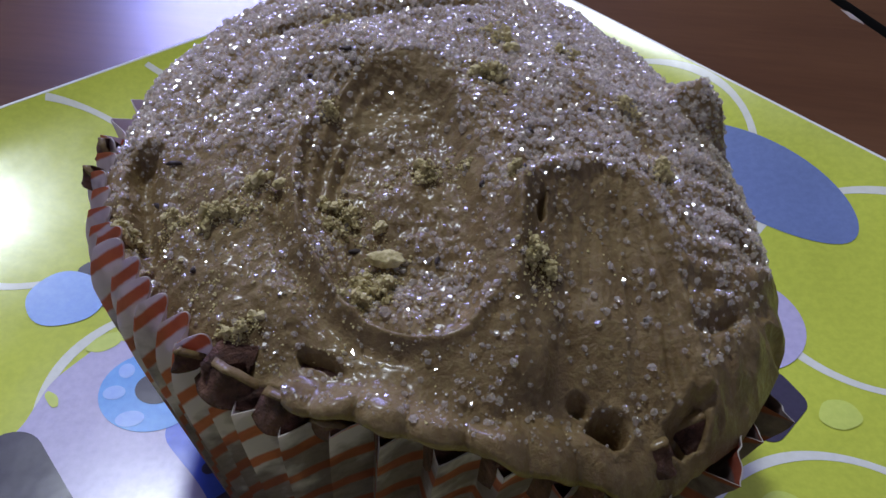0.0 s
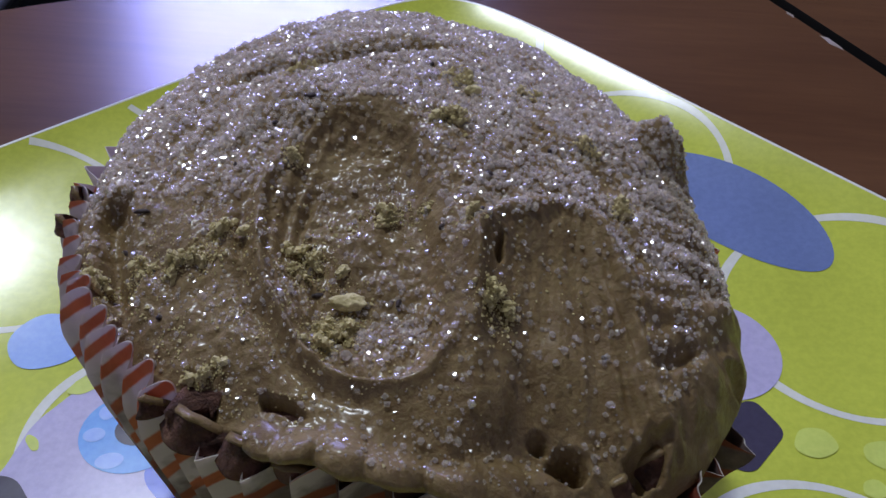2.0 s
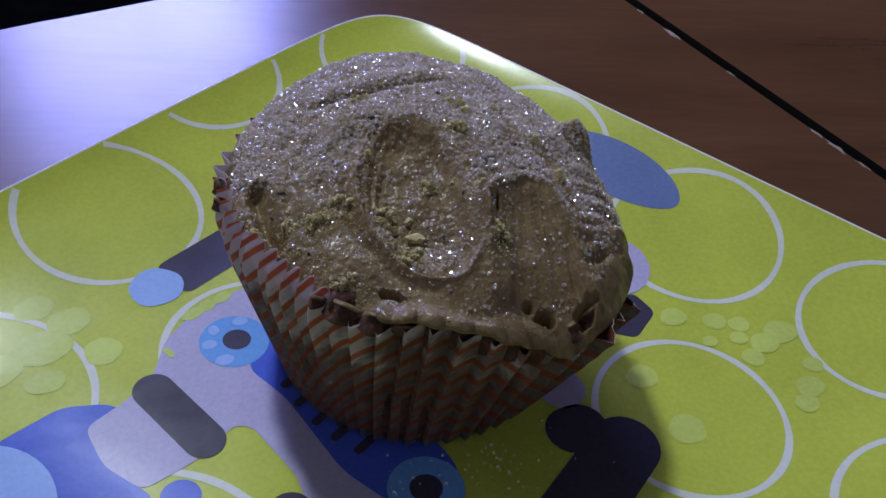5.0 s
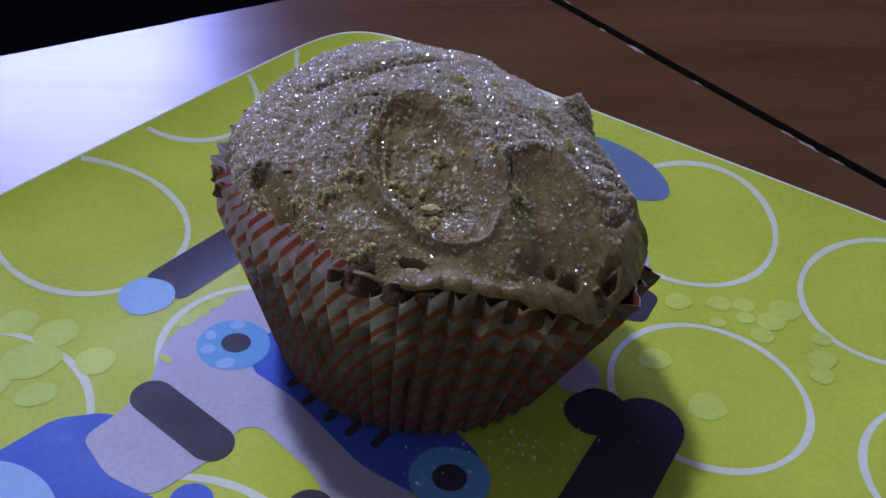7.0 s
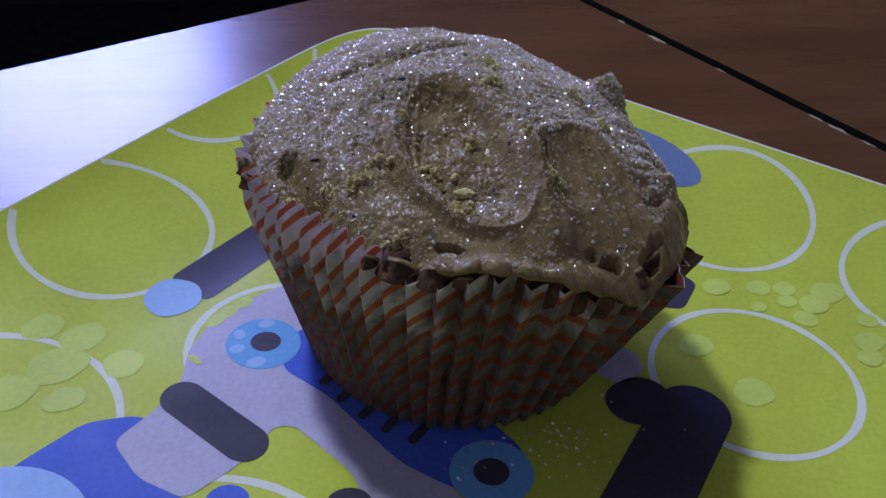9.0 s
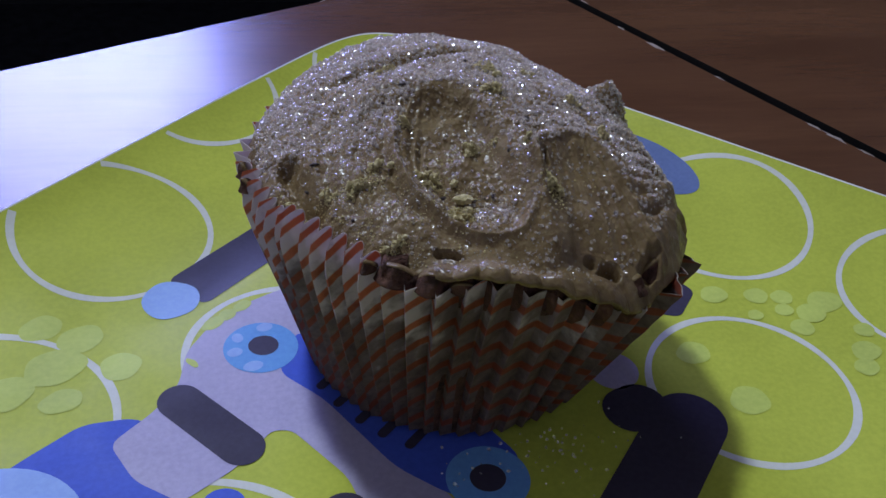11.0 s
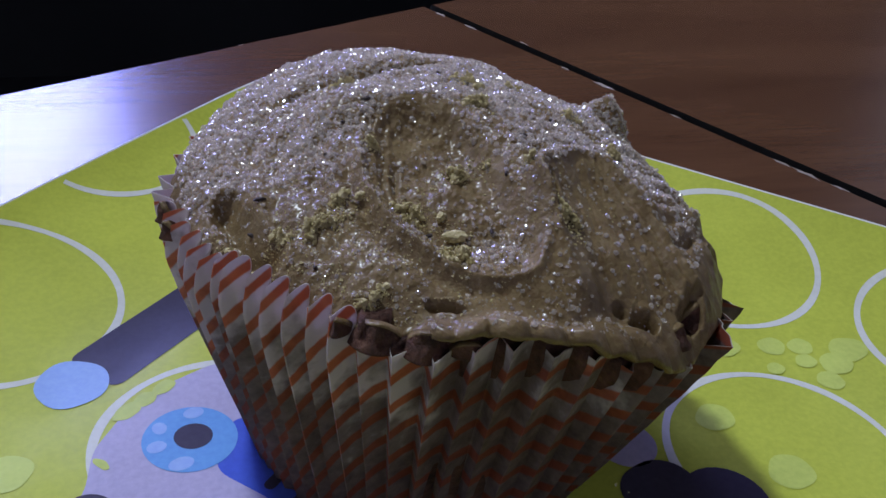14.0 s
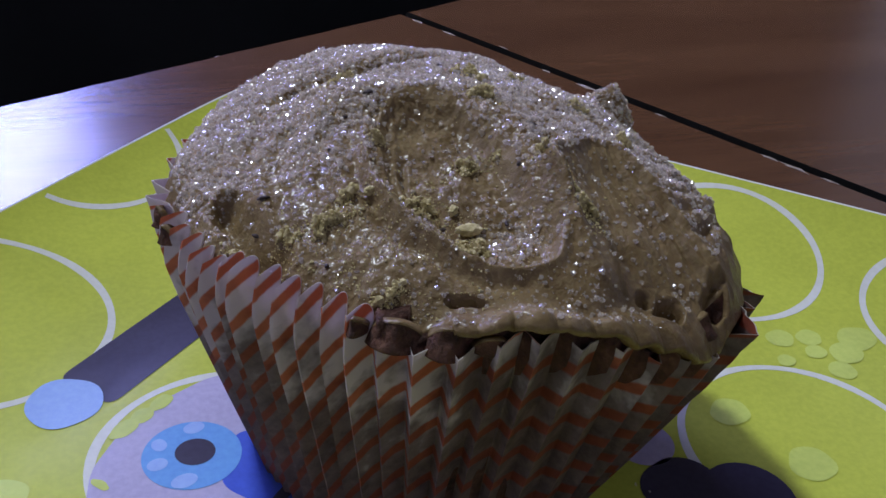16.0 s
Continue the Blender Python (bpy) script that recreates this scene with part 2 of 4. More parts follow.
PU, PV = Vector((math.cos(TURN), math.sin(TURN))), Vector((-math.sin(TURN), math.cos(TURN)))
HALF, RIM, RISE, PLATE_Z = 99.9, 46.0, 8.0, 15.4       # in millimetres
SQUARE = 10.5                                            # power of the rounded square
PC = PU * (93.8 - HALF) + PV * (87.95 - HALF)


def plate_in(x, y):
    """Distance inwards from the plate's rounded square outline."""
    u = abs(x * PU.x + y * PU.y - PC.dot(PU))
    v = abs(x * PV.x + y * PV.y - PC.dot(PV))
    return HALF - (u ** SQUARE + v ** SQUARE) ** (1 / SQUARE)


def dish(d):
    """Height of the gently dished plate at a distance from its edge."""
    d = max(d, 0)
    return PLATE_Z + RISE * max(1 - d / RIM, 0) ** 2 + 0.7 * max(1 - d / 9.0, 0) ** 2


def plate_z(x, y):
    return dish(plate_in(x, y))


def outline(d, n=480):
    """The plate's outline moved inwards by d, as points anticlockwise."""
    pts = []
    for i in range(n):
        a = 2 * math.pi * i / n
        c, w = math.cos(a), math.sin(a)
        r = (HALF - d) / (abs(c) ** SQUARE + abs(w) ** SQUARE) ** (1 / SQUARE)
        pts.append(PC + PU * (r * c) + PV * (r * w))
    return pts


def plate():
    thing = tagged(empty("plate"), "square glossy yellow melamine plate with printed rings and shapes", "plate")
    prof = [(d, dish(d)) for d in [90, 75, 60, 52] + [46 - 1.2 * k for k in range(38)] + [0.75]]
    n = 480
    verts, faces = [(PC.x * MM, PC.y * MM, PLATE_Z * MM)], []
    for d, z in prof:
        verts += [(p.x * MM, p.y * MM, z * MM) for p in outline(d)]
    faces += [(0, 1 + i, 1 + (i + 1) % n) for i in range(n)]
    for k in range(len(prof) - 1):
        for i in range(n):
            a, b_ = 1 + k * n + i, 1 + k * n + (i + 1) % n
            faces.append((a, a + n, b_ + n, b_))
    from_lists("plate_top", verts, faces, YELLOW, thing, "glossy yellow printed top")
    prof = [(0.75, dish(0.75)), (0.62, 23.82), (0.45, 23.9), (0.25, 23.85), (0.08, 23.6), (0.0, 23.1), (0.1, 22.4), (1.0, 21.3), (6, 18.6), (14, 15.6), (20, 13.6), (27, 12.4), (28.5, 0.4), (29.2, 0.0), (31, 0.0), (31.8, 0.4), (33, 12.6), (60, 12.6)]
    verts, faces = [], []
    for d, z in prof:
        verts += [(p.x * MM, p.y * MM, z * MM) for p in outline(d)]
    for k in range(len(prof) - 1):
        for i in range(n):
            a, b_ = k * n + i, k * n + (i + 1) % n
            faces.append((a, a + n, b_ + n, b_))
    verts.append((PC.x * MM, PC.y * MM, 12.6 * MM))
    last = (len(prof) - 1) * n
    faces += [(last + i, len(verts) - 1, last + (i + 1) % n) for i in range(n)]
    from_lists("plate_underside", verts, faces, MELAMINE, thing, "pale glazed lip and foot")
    return thing


PLATE = plate()
LAYER = 0.018


def lay(x, y, layer):
    return (x * MM, y * MM, (plate_z(x, y) + 0.025 + LAYER * layer) * MM)


def settle(x, y):
    """The flat printed sheet as it lies on the plate, a little turned, and drawn together where the plate rises."""
    x, y = 0.979 * x + 0.008 * y - 0.3, -0.008 * x + 0.9985 * y + 0.6
    px, py = (-3, -92) if x > 30 and y > 10 else (-31, -137)
    d = max(plate_in(x, y) + 2.4, 0)
    k = (plate_z(x, y) - PLATE_Z - 7.0 * max(1 - d / 18, 0) ** 2) / 131.0
    return x + (px - x) * k, y + (py - y) * k


def print_ring(cx, cy, r, w=1.4, layer=1, rx=1.0):
    """A thin printed circle that follows the plate; the stretch past the plate's edge is left away."""
    verts, faces, n = [], [], 160
    ok = []
    for i in range(n):
        a = 2 * math.pi * i / n
        x, y = cx + r * rx * math.cos(a), cy + r * math.sin(a)
        ok.append(plate_in(x, y) > 1.2)
        for k in (-1, -0.33, 0.33, 1):
            rr = r + k * w / 2 * (1 + 0.15 * math.sin(5 * a + cx))
            verts.append(lay(cx + rr * rx * math.cos(a), cy + rr * math.sin(a), layer))
    for i in range(n):
        j = (i + 1) % n
        if ok[i] and ok[j]:
            for k in range(3):
                faces.append((i * 4 + k, i * 4 + k + 1, j * 4 + k + 1, j * 4 + k))
    return from_lists("printed_ring", verts, faces, RING_WHITE, PLATE)


def print_shape(name, pts, mat, layer=2, rows=12, owner=None):
    """A printed patch with the given outline, drawn in rings towards its middle, so that it follows the plate."""
    pts = [settle(x, y) for x, y in pts]
    cx, cy = sum(p[0] for p in pts) / len(pts), sum(p[1] for p in pts) / len(pts)
    n = len(pts)
    verts, faces = [], []
    for k in range(rows):
        f = 1 - k / rows
        verts += [lay(cx + (x - cx) * f, cy + (y - cy) * f, layer) for x, y in pts]
    verts.append(lay(cx, cy, layer))
    for k in range(rows - 1):
        for i in range(n):
            j = (i + 1) % n
            faces.append((k * n + i, k * n + j, (k + 1) * n + j, (k + 1) * n + i))
    last = (rows - 1) * n
    faces += [(last + i, last + (i + 1) % n, len(verts) - 1) for i in range(n)]
    return from_lists(name, verts, faces, mat, owner or PLATE)


def print_poly(name, pts, mat, layer=2):
    """A printed patch of any outline, cut small enough to follow the plate."""
    bm = bmesh.new()
    f = bm.faces.new([bm.verts.new((*settle(x, y), 0)) for x, y in pts])
    bm.normal_update()
    if f.normal.z < 0:
        f.normal_flip()
    bmesh.ops.triangulate(bm, faces=[f])
    for _ in range(4):
        long = [e for e in bm.edges if e.calc_length() > 3.0]
        bmesh.ops.subdivide_edges(bm, edges=long, cuts=1, use_grid_fill=True)
        bmesh.ops.triangulate(bm, faces=bm.faces[:])
    for vert in bm.verts:
        vert.co = lay(vert.co.x, vert.co.y, layer)
    return part(name, bm, mat, PLATE)


def oval(cx, cy, rx, ry=None, turn=0.0, n=48, wob=0.0):
    ry = ry or rx
    c, s = math.cos(math.radians(turn)), math.sin(math.radians(turn))
    out = []
    for i in range(n):
        a = 2 * math.pi * i / n
        k = 1 + wob * math.sin(3 * a + cx) + wob * 0.7 * math.sin(5 * a + cy)
        x, y = rx * k * math.cos(a), ry * k * math.sin(a)
        out.append((cx + c * x - s * y, cy + s * x + c * y))
    return out


def capsule(x0, y0, x1, y1, r, n=14):
    a = math.atan2(y1 - y0, x1 - x0)
    pts = [(x1 + r * math.cos(a + math.pi * (i / n - 0.5)), y1 + r * math.sin(a + math.pi * (i / n - 0.5))) for i in range(n + 1)]
    return pts + [(x0 - r * math.cos(a + math.pi * (i / n - 0.5)), y0 - r * math.sin(a + math.pi * (i / n - 0.5))) for i in range(n + 1)]


def rounded(pts, r=1.5, n=6):
    """The polygon with its corners rounded off."""
    out = []
    for i, p in enumerate(pts):
        p = Vector(p)
        a, b_ = Vector(pts[i - 1]) - p, Vector(pts[(i + 1) % len(pts)]) - p
        k = min(r, a.length * 0.45, b_.length * 0.45)
        s, e = p + a.normalized() * k, p + b_.normalized() * k
        out += [tuple((1 - t) ** 2 * s + 2 * t * (1 - t) * p + t * t * e) for t in (j / n for j in range(n + 1))]
    return out


def prints():
    for cx, cy, r in ((-64.6, 34.5, 19.6), (-47.7, 84.7, 19.0), (2.3, 102.8, 20.0), (34.6, 64.4, 21.6), (70.2, 29.9, 20.5), (54.8, -21.7, 19.3),
                      (105.1, -2.0, 18.8), (95.3, -51.4, 21.4), (-30.9, -2.6, 18.5), (-82.4, -17.4, 22.4), (-47.8, -57.3, 25.6)):
        print_ring(cx, cy, r)
    # pale green bubbles
    for k, (cx, cy, rx, ry) in enumerate(((-77.4, 7.5, 4.0, 3.6), (-69.6, 3.7, 4.3, 3.7), (-73.2, -3.6, 5.6, 4.6), (-61.5, -4.5, 3.7, 3.6), (-70.9, -12.3, 3.8, 2.8), (-80.5, -9.5, 4.6, 4.2),
                           (54.6, -25.4, 4.0, 3.5), (69.5, 3.6, 2.8, 2.4), (75.0, 2.6, 2.6, 2.2), (84.0, 0.4, 4.2, 3.2), (75.0, -7.0, 2.6, 2.4), (85.0, -15.0, 3.4, 2.6), (88.0, -9.0, 2.4, 2.0), (48.6, -12.0, 3.6, 3.0), (60.2, 4.8, 3.2, 2.6), (73.6, -1.4, 2.2, 1.8), (82.6, -19.4, 2.8, 2.2), (79.0, -3.0, 3.4, 2.8), (66.6, -2.4, 1.8, 1.5))):
        print_shape("printed_bubble", oval(cx, cy, rx, ry, 20, 30, 0.035), PALE_GREEN, 2 + 0.2 * k, 3)
    for k, (cx, cy, rx, ry) in enumerate(((-45.0, 5.6, 2.5, 1.5), (-42.2, 8.0, 1.9, 1.5), (-39.4, 10.3, 2.2, 1.3), (-48.6, -5.0, 0.7, 1.6))):
        print_shape("printed_bubble", oval(cx, cy, rx, ry, 42, 28, 0.05), PALE_GREEN, 6 + 0.4 * k, 2)
    # bar with a light round end
    print_shape("printed_bar", rounded([(-54.6, 19.6), (-46.9, 11.3), (-24.0, 33.5), (-31.5, 42.0)], 2.5), CHARCOAL, 3)
    print_shape("printed_knob", oval(-53.5, 13.5, 5.7, 5.7, 30, 40, 0.025), SKY_BLUE, 5)
    # pale body with its eye, band and collar
    print_poly("printed_body", rounded([(-49.8, -2.0), (-45.6, 5.0), (-40.0, 10.4), (-31.7, 14.8), (-22, 15.5), (-15, 8), (-16, -14), (-20, -24), (-6, -40), (2, -54), (-16, -56), (-22.3, -34.5), (-31.0, -23.4), (-34.4, -23.0), (-40.7, -30.7),
                                        (-49.3, -36.6), (-56.9, -31.4), (-61.6, -23.2), (-54.9, -16.6), (-50.8, -10.4)], 2.2), LAVENDER, 4)
    print_poly("printed_coat", rounded([(-84, -33), (-75.0, -24.9), (-66.7, -18.3), (-58.2, -17.6), (-54, -20), (-53, -34), (-47, -38), (-50, -52), (-76, -56), (-90, -46)], 2.5), ROYAL, 3)
    print_shape("printed_patch", oval(-78.0, -41.5, 15.0, 15.0, 0, 48), SKY_BLUE, 5)
    print_shape("printed_patch", oval(-42.6, -38.0, 3.6, 3.4, 0, 30), ROYAL, 5)
    print_shape("printed_collar", capsule(-50.4, -14.5, -39.6, -26.2, 4.0), CHARCOAL, 6)
    print_poly("printed_band", rounded([(-33, -8.8), (-29, 2), (-16, -4), (2, -24), (8, -34), (2, -44), (-6, -40), (-14, -33.5), (-25, -16.5)], 3.0), ROYAL, 5)
    eye = print_shape("printed_eye", oval(-35.9, -2.0, 7.1, 6.9, 0, 48), MID_BLUE, 7)
    print_shape("printed_pupil", oval(-35.4, -1.6, 2.9, 2.7, 0, 32), CHARCOAL, 9, 12, eye)
    for cx, cy, rx, ry in ((-35.1, 3.5, 1.6, 1.2), (-40.3, 0.9, 1.1, 1.3), (-40.8, -3.0, 1.5, 1.2), (-37.4, -7.0, 1.9, 1.3)):
        print_shape("printed_dot", oval(cx, cy, rx, ry, 15, 24), SKY_BLUE, 9, 2, eye)
    eye = print_shape("printed_eye", oval(1.1, -37.6, 7.2, 6.9, 0, 48), MID_BLUE, 7)
    print_shape("printed_pupil", oval(1.1, -37.5, 3.1, 2.9, 0, 32), CHARCOAL, 9, 12, eye)
    for cx, cy in ((-23.6, -11.6), (-20.9, -16.2), (-17.4, -20.6), (-13.8, -24.2), (-9.4, -27.2)):
        print_shape("printed_tooth", capsule(cx - 1.6, cy - 1.8, cx + 1.4, cy + 1.2, 0.9, 8), CHARCOAL, 9, 2)
    print_shape("printed_dot", oval(-23.3, -41.0, 3.8, 3.3, 0, 30), CHARCOAL, 6)
    # dark heart-like pair of bars
    print_shape("printed_bar", capsule(33.0, -24.4, 31.0, -25.2, 5.4), CHARCOAL, 3)
    print_shape("printed_bar", capsule(41.0, -29.0, 20.0, -53.0, 6.9), CHARCOAL, 4)
    print_shape("printed_dot", oval(30.8, -15.0, 5.0), LAVENDER, 3)
    print_shape("printed_lozenge", rounded([(52.8, 12.2), (56.4, 6.2), (50.2, -1.4), (44.0, 0.4), (44, 8)], 1.8), CHARCOAL, 3)
    # blue leaf and lavender disc beyond the cake
    print_shape("printed_leaf", oval(57.2, 58.2, 21.0, 10.2, -42.5, 64), SLATE_BLUE, 3, 10)
    print_shape("printed_stem", rounded([(43.6, 46.5), (47.0, 53.0), (52.2, 50.2), (49.0, 44.6)], 0.8), SLATE_BLUE, 4, 3)
    print_shape("printed_stem", rounded([(46.6, 44.6), (49.8, 43.8), (53.2, 37.0), (52.6, 31.5), (44.0, 35.0)], 0.8), SLATE_BLUE, 4, 3)
    print_shape("printed_disc", oval(48.6, 21.8, 10.4), LAVENDER, 5)
    print_shape("printed_dot", oval(49.2, 21.8, 2.3), PINK, 7)


prints()

# ---------------------------------------------------------------- cupcake: shapes, in millimetres above the plate
RIM_KEYS = np.array([(0, 36.6, 33.0), (45, 38.0, 35.5), (90, 38.6, 40.0), (135, 38.6, 38.5), (165, 38.6, 36.6), (180, 38.0, 37.4), (190, 37.4, 38.4), (205, 36.4, 39.4), (218, 36.1, 40.6), (230, 36.0, 41.2), (238, 35.6, 40.6), (243, 35.5, 37.4), (252, 35.4, 38.2), (260, 35.4, 39.6),
                     (271, 35.6, 39.4), (281, 36.4, 37.2), (291, 37.6, 33.8), (299, 39.2, 32.0), (308, 41.4, 31.6), (316, 42.6, 32.6), (325, 41.8, 33.2), (336, 38.6, 30.6), (348, 37.0, 30.4), (360, 36.6, 33.0)])
FLUTES, BASE_R, SHIFT = 50, 27.2, 1.1      # the foot stands a little to one side of the crown


def around(deg, column):
    d = np.mod(deg, 360.0)
    f = np.interp(d, RIM_KEYS[:, 0], RIM_KEYS[:, column])
    for off in (-6, 6, -3, 3):
        f = f + np.interp(np.mod(d + off, 360.0), RIM_KEYS[:, 0], RIM_KEYS[:, column])
    return f / 5


FROST_KEYS = np.array([(0, 35.6), (15, 35.2), (30, 36.3), (45, 37.2), (75, 37.4), (105, 38.0), (135, 37.8), (165, 37.8), (180, 37.0), (195, 35.5), (210, 34.5), (225, 34.7), (240, 35.0), (255, 35.0), (270, 35.2), (284, 36.4), (294, 37.6), (301, 39.2), (307, 39.9), (313, 39.9), (318, 40.2), (325, 39.9), (336, 40.0), (348, 38.2), (360, 35.6)])


def swipe(x, y, cx, cy, ax, ay, turn, shear=0.0):
    c, s = math.cos(math.radians(turn)), math.sin(math.radians(turn))
    dx, dy = x - cx, y - cy
    u, v = c * dx + s * dy, -s * dx + c * dy
    u = u - shear * v
    return np.sqrt((u / ax) ** 2 + (v / ay) ** 2), u, v


def lumps(x, y, scale, seed):
    return np.array([noise.noise(Vector((a / scale, b_ / scale, seed))) for a, b_ in zip(np.ravel(x), np.ravel(y))]).reshape(np.shape(x))


# curves on the frosting: the long spoon mark's rim, and the second mark under its arched lip, open to the front
MARK_RIM = [(-4.5, 6.5), (-8.0, 5.0), (-11.2, 1.5), (-12.8, -4.0), (-13.2, -10.0), (-12.1, -16.0), (-9.3, -21.5), (-6.0, -25.6), (-2.5, -27.6), (1.0, -27.8),
            (4.5, -26.5), (6.9, -23.0), (7.9, -18.5), (8.6, -14.0), (8.0, -8.0), (6.0, -2.0), (3.0, 3.5), (-1.0, 6.4)]
ARCH_RIM = [(8.6, -38.0), (9.0, -30.0), (9.2, -24.0), (9.0, -18.0), (8.9, -13.6), (10.1, -10.8), (13.4, -8.7), (16.8, -7.3), (20.0, -8.1), (21.8, -11.6), (23.7, -17.0), (25.6, -23.8), (26.8, -28.5), (28.0, -38.0)]


def rounded_curve(pts, closed, n=5):
    """A smooth curve through the points."""
    pts = [np.array(p, float) for p in pts]
    k = len(pts)
    out = []
    for i in range(k if closed else k - 1):
        a, b_, c, d = (pts[j % k] if closed else pts[min(max(j, 0), k - 1)] for j in (i - 1, i, i + 1, i + 2))
        for t in (j / n for j in range(n)):
            out.append(0.5 * (2 * b_ + (c - a) * t + (2 * a - 5 * b_ + 4 * c - d) * t * t + (3 * b_ - a - 3 * c + d) * t ** 3))
    if not closed:
        out.append(pts[-1])
    return np.array(out)


def to_curve(x, y, curve, closed):
    """Distance of places from a curve, positive inside it (or inside its closed outline)."""
    sh = np.shape(x)
    x, y = np.ravel(np.asarray(x, float)), np.ravel(np.asarray(y, float))
    best = np.full(x.shape, 1e9)
    inside = np.zeros(x.shape, bool)
    k = len(curve)
    for i in range(k):
        (x0, y0), (x1, y1) = curve[i], curve[(i + 1) % k]
        if (y0 > y1) != (y0 < y1) and y0 != y1:
            inside ^= ((y0 > y) != (y1 > y)) & (x < (x1 - x0) * (y - y0) / (y1 - y0) + x0)
        if i == k - 1 and not closed:
            break
        dx, dy = x1 - x0, y1 - y0
        t = np.clip(((x - x0) * dx + (y - y0) * dy) / (dx * dx + dy * dy + 1e-9), 0, 1)
        best = np.minimum(best, (x - x0 - t * dx) ** 2 + (y - y0 - t * dy) ** 2)
    return (np.where(inside, 1, -1) * np.sqrt(best)).reshape(sh)


MARK_CURVE, ARCH_CURVE = rounded_curve(MARK_RIM, True), rounded_curve(ARCH_RIM, False)
CREASE = rounded_curve([(25.0, -21.0), (27.5, -19.6), (30.5, -17.4), (33.6, -15.0)], False)
FOLD = rounded_curve([(24.6, -15.6), (28.0, -14.6), (31.5, -13.2), (35.0, -10.5)], False)
GROOVE = rounded_curve([(-29.4, -4.6), (-28.4, -8.5), (-27.2, -12.5), (-25.4, -16.4)], False)


def frosting_height(x, y):
    """Height of the spread frosting over the plate, in millimetres, at millimetres from the cake's middle."""
    a, c = x / 30, y / 30
    z = 50.5 + 1.31 * a + 2.72 * c - 8.51 * a * a - 1.7 * a * c - 5.94 * c * c - 1.18 * a ** 3 - 1.41 * a * a * c - 0.81 * a * c * c + 0.58 * c ** 3
    z = z + 1.0 * smooth01(-y, 24, 35) + 1.9 * np.exp(-((x + 9) / 8) ** 2 - ((y - 7) / 5) ** 2)
    drift = lumps(x, y, 5.0, 9.1)
    # long spoon mark: steep below the crown, terraced on one side, a gentle bank on the other
    d = to_curve(x + 0.5 * lumps(x, y, 6.0, 4.4), y + 0.5 * lumps(x, y, 6.0, 5.4), MARK_CURVE, True)
    left = 1 - smooth01(x, -8.5, -2.5)
    low = smooth01(-y, 18, 25)
    bank = smooth01(x + 0.25 * y, -2, 5)
    wall = 4.7 + 1.0 * left - 2.2 * low + 4.6 * bank * (1 - 0.55 * low)
    deep = (2.0 * smooth01(-y, -6, 1) + 2.0 * np.clip((4 - y) / 18, 0, 1)) * (1 - 0.45 * low)
    z = z - deep * smooth01(d / wall, 0.0, 1.0)
    z = z + left * (0.24 + 0.28 * drift) * np.sin(d * 3.7 + 1.3 * drift) * smooth01(d, -0.6, 0.6) * (1 - smooth01(d, 4.0, 6.0)) * smooth01(-y, -5, 0)
    z = z + (0.8 + 0.5 * drift) * np.exp(-((d - 0.45) / 0.75) ** 2) * np.maximum(left * smooth01(-y, 0, 8), low)
    z = z - (0.95 + 0.5 * drift) * np.exp(-((d + 1.15) / 0.8) ** 2) * np.maximum(left * smooth01(-y, 4, 12), 0.5 * low) * (1 - smooth01(x, -5, 2))
    z = z + 0.09 * lumps(x * 2.6, y * 0.5, 3.0, 11.2) * smooth01(d, 0.5, 3)
    # ridge between the two marks, torn open near its upper end
    z = z + 1.0 * np.exp(-((x - 8.4 + 0.03 * (y + 18) ** 2 * 0.2) / 1.1) ** 2) * smooth01(-y, 9, 13) * (1 - smooth01(-y, 21, 27)) * (0.9 + 0.6 * drift)
    # second mark, drawn towards the viewer in fine streaks under an arched lip
    e = to_curve(x + 0.35 * lumps(x, y, 4.0, 6.4), y + 0.35 * lumps(x, y, 4.0, 7.4), ARCH_CURVE, False)
    z = z - (1.5 + 0.08 * np.clip(-10 - y, 0, 18)) * smooth01(e / 4.8, 0.0, 1.0)
    z = z + (0.9 * smooth01(y, -26, -12) + 0.2) * np.exp(-((e + 0.4) / 0.8) ** 2) * smooth01(-y, 4, 8) * (1 + 0.6 * drift)
    fan = (x - 17.2) / (1 + 0.018 * np.clip(-8 - y, 0, 40))
    z = z + (0.36 * lumps(fan * 1.5, y * 0.14, 1.9, 6.2) + 0.11 * lumps(fan * 4.5, y * 0.22, 1.9, 16.2)) * smooth01(e, 0.2, 1.5)
    right = smooth01(x, 18, 22)
    z = z + right * (0.34 + 0.3 * drift) * np.sin(e * 3.6 + 0.6) * smooth01(e, -2.2, -0.6) * (1 - smooth01(e, 2.6, 4.4)) * smooth01(-y, 9, 13)
    # pulled-up tip at the far side
    x, y = x + 0.5, y + 0.9
    z = z + (4.6 + 2.4 * lumps(x, y, 2.2, 8.8)) * np.exp(-(((x - 30.2) / 3.4) ** 2 + ((y - 10.8 + 0.3 * (x - 30)) / 3.0) ** 2) ** 1.4) + 1.3 * np.exp(-((x - 26) / 5) ** 2 - ((y - 10) / 5) ** 2)
    # ledge and groove over the crown
    q3, u3, v3 = swipe(x, y, -8, 17, 15, 3.2, 14)
    z = z - 1.1 * np.exp(-(v3 / 1.1) ** 2) * (1 - smooth01(np.abs(u3), 9, 15)) + 0.8 * np.exp(-((v3 - 3.2) / 2.0) ** 2) * (1 - smooth01(np.abs(u3), 9, 16))
    x, y = x - 0.5, y - 0.9
    # strokes over the flank towards the rim
    g = to_curve(x, y, GROOVE, False)
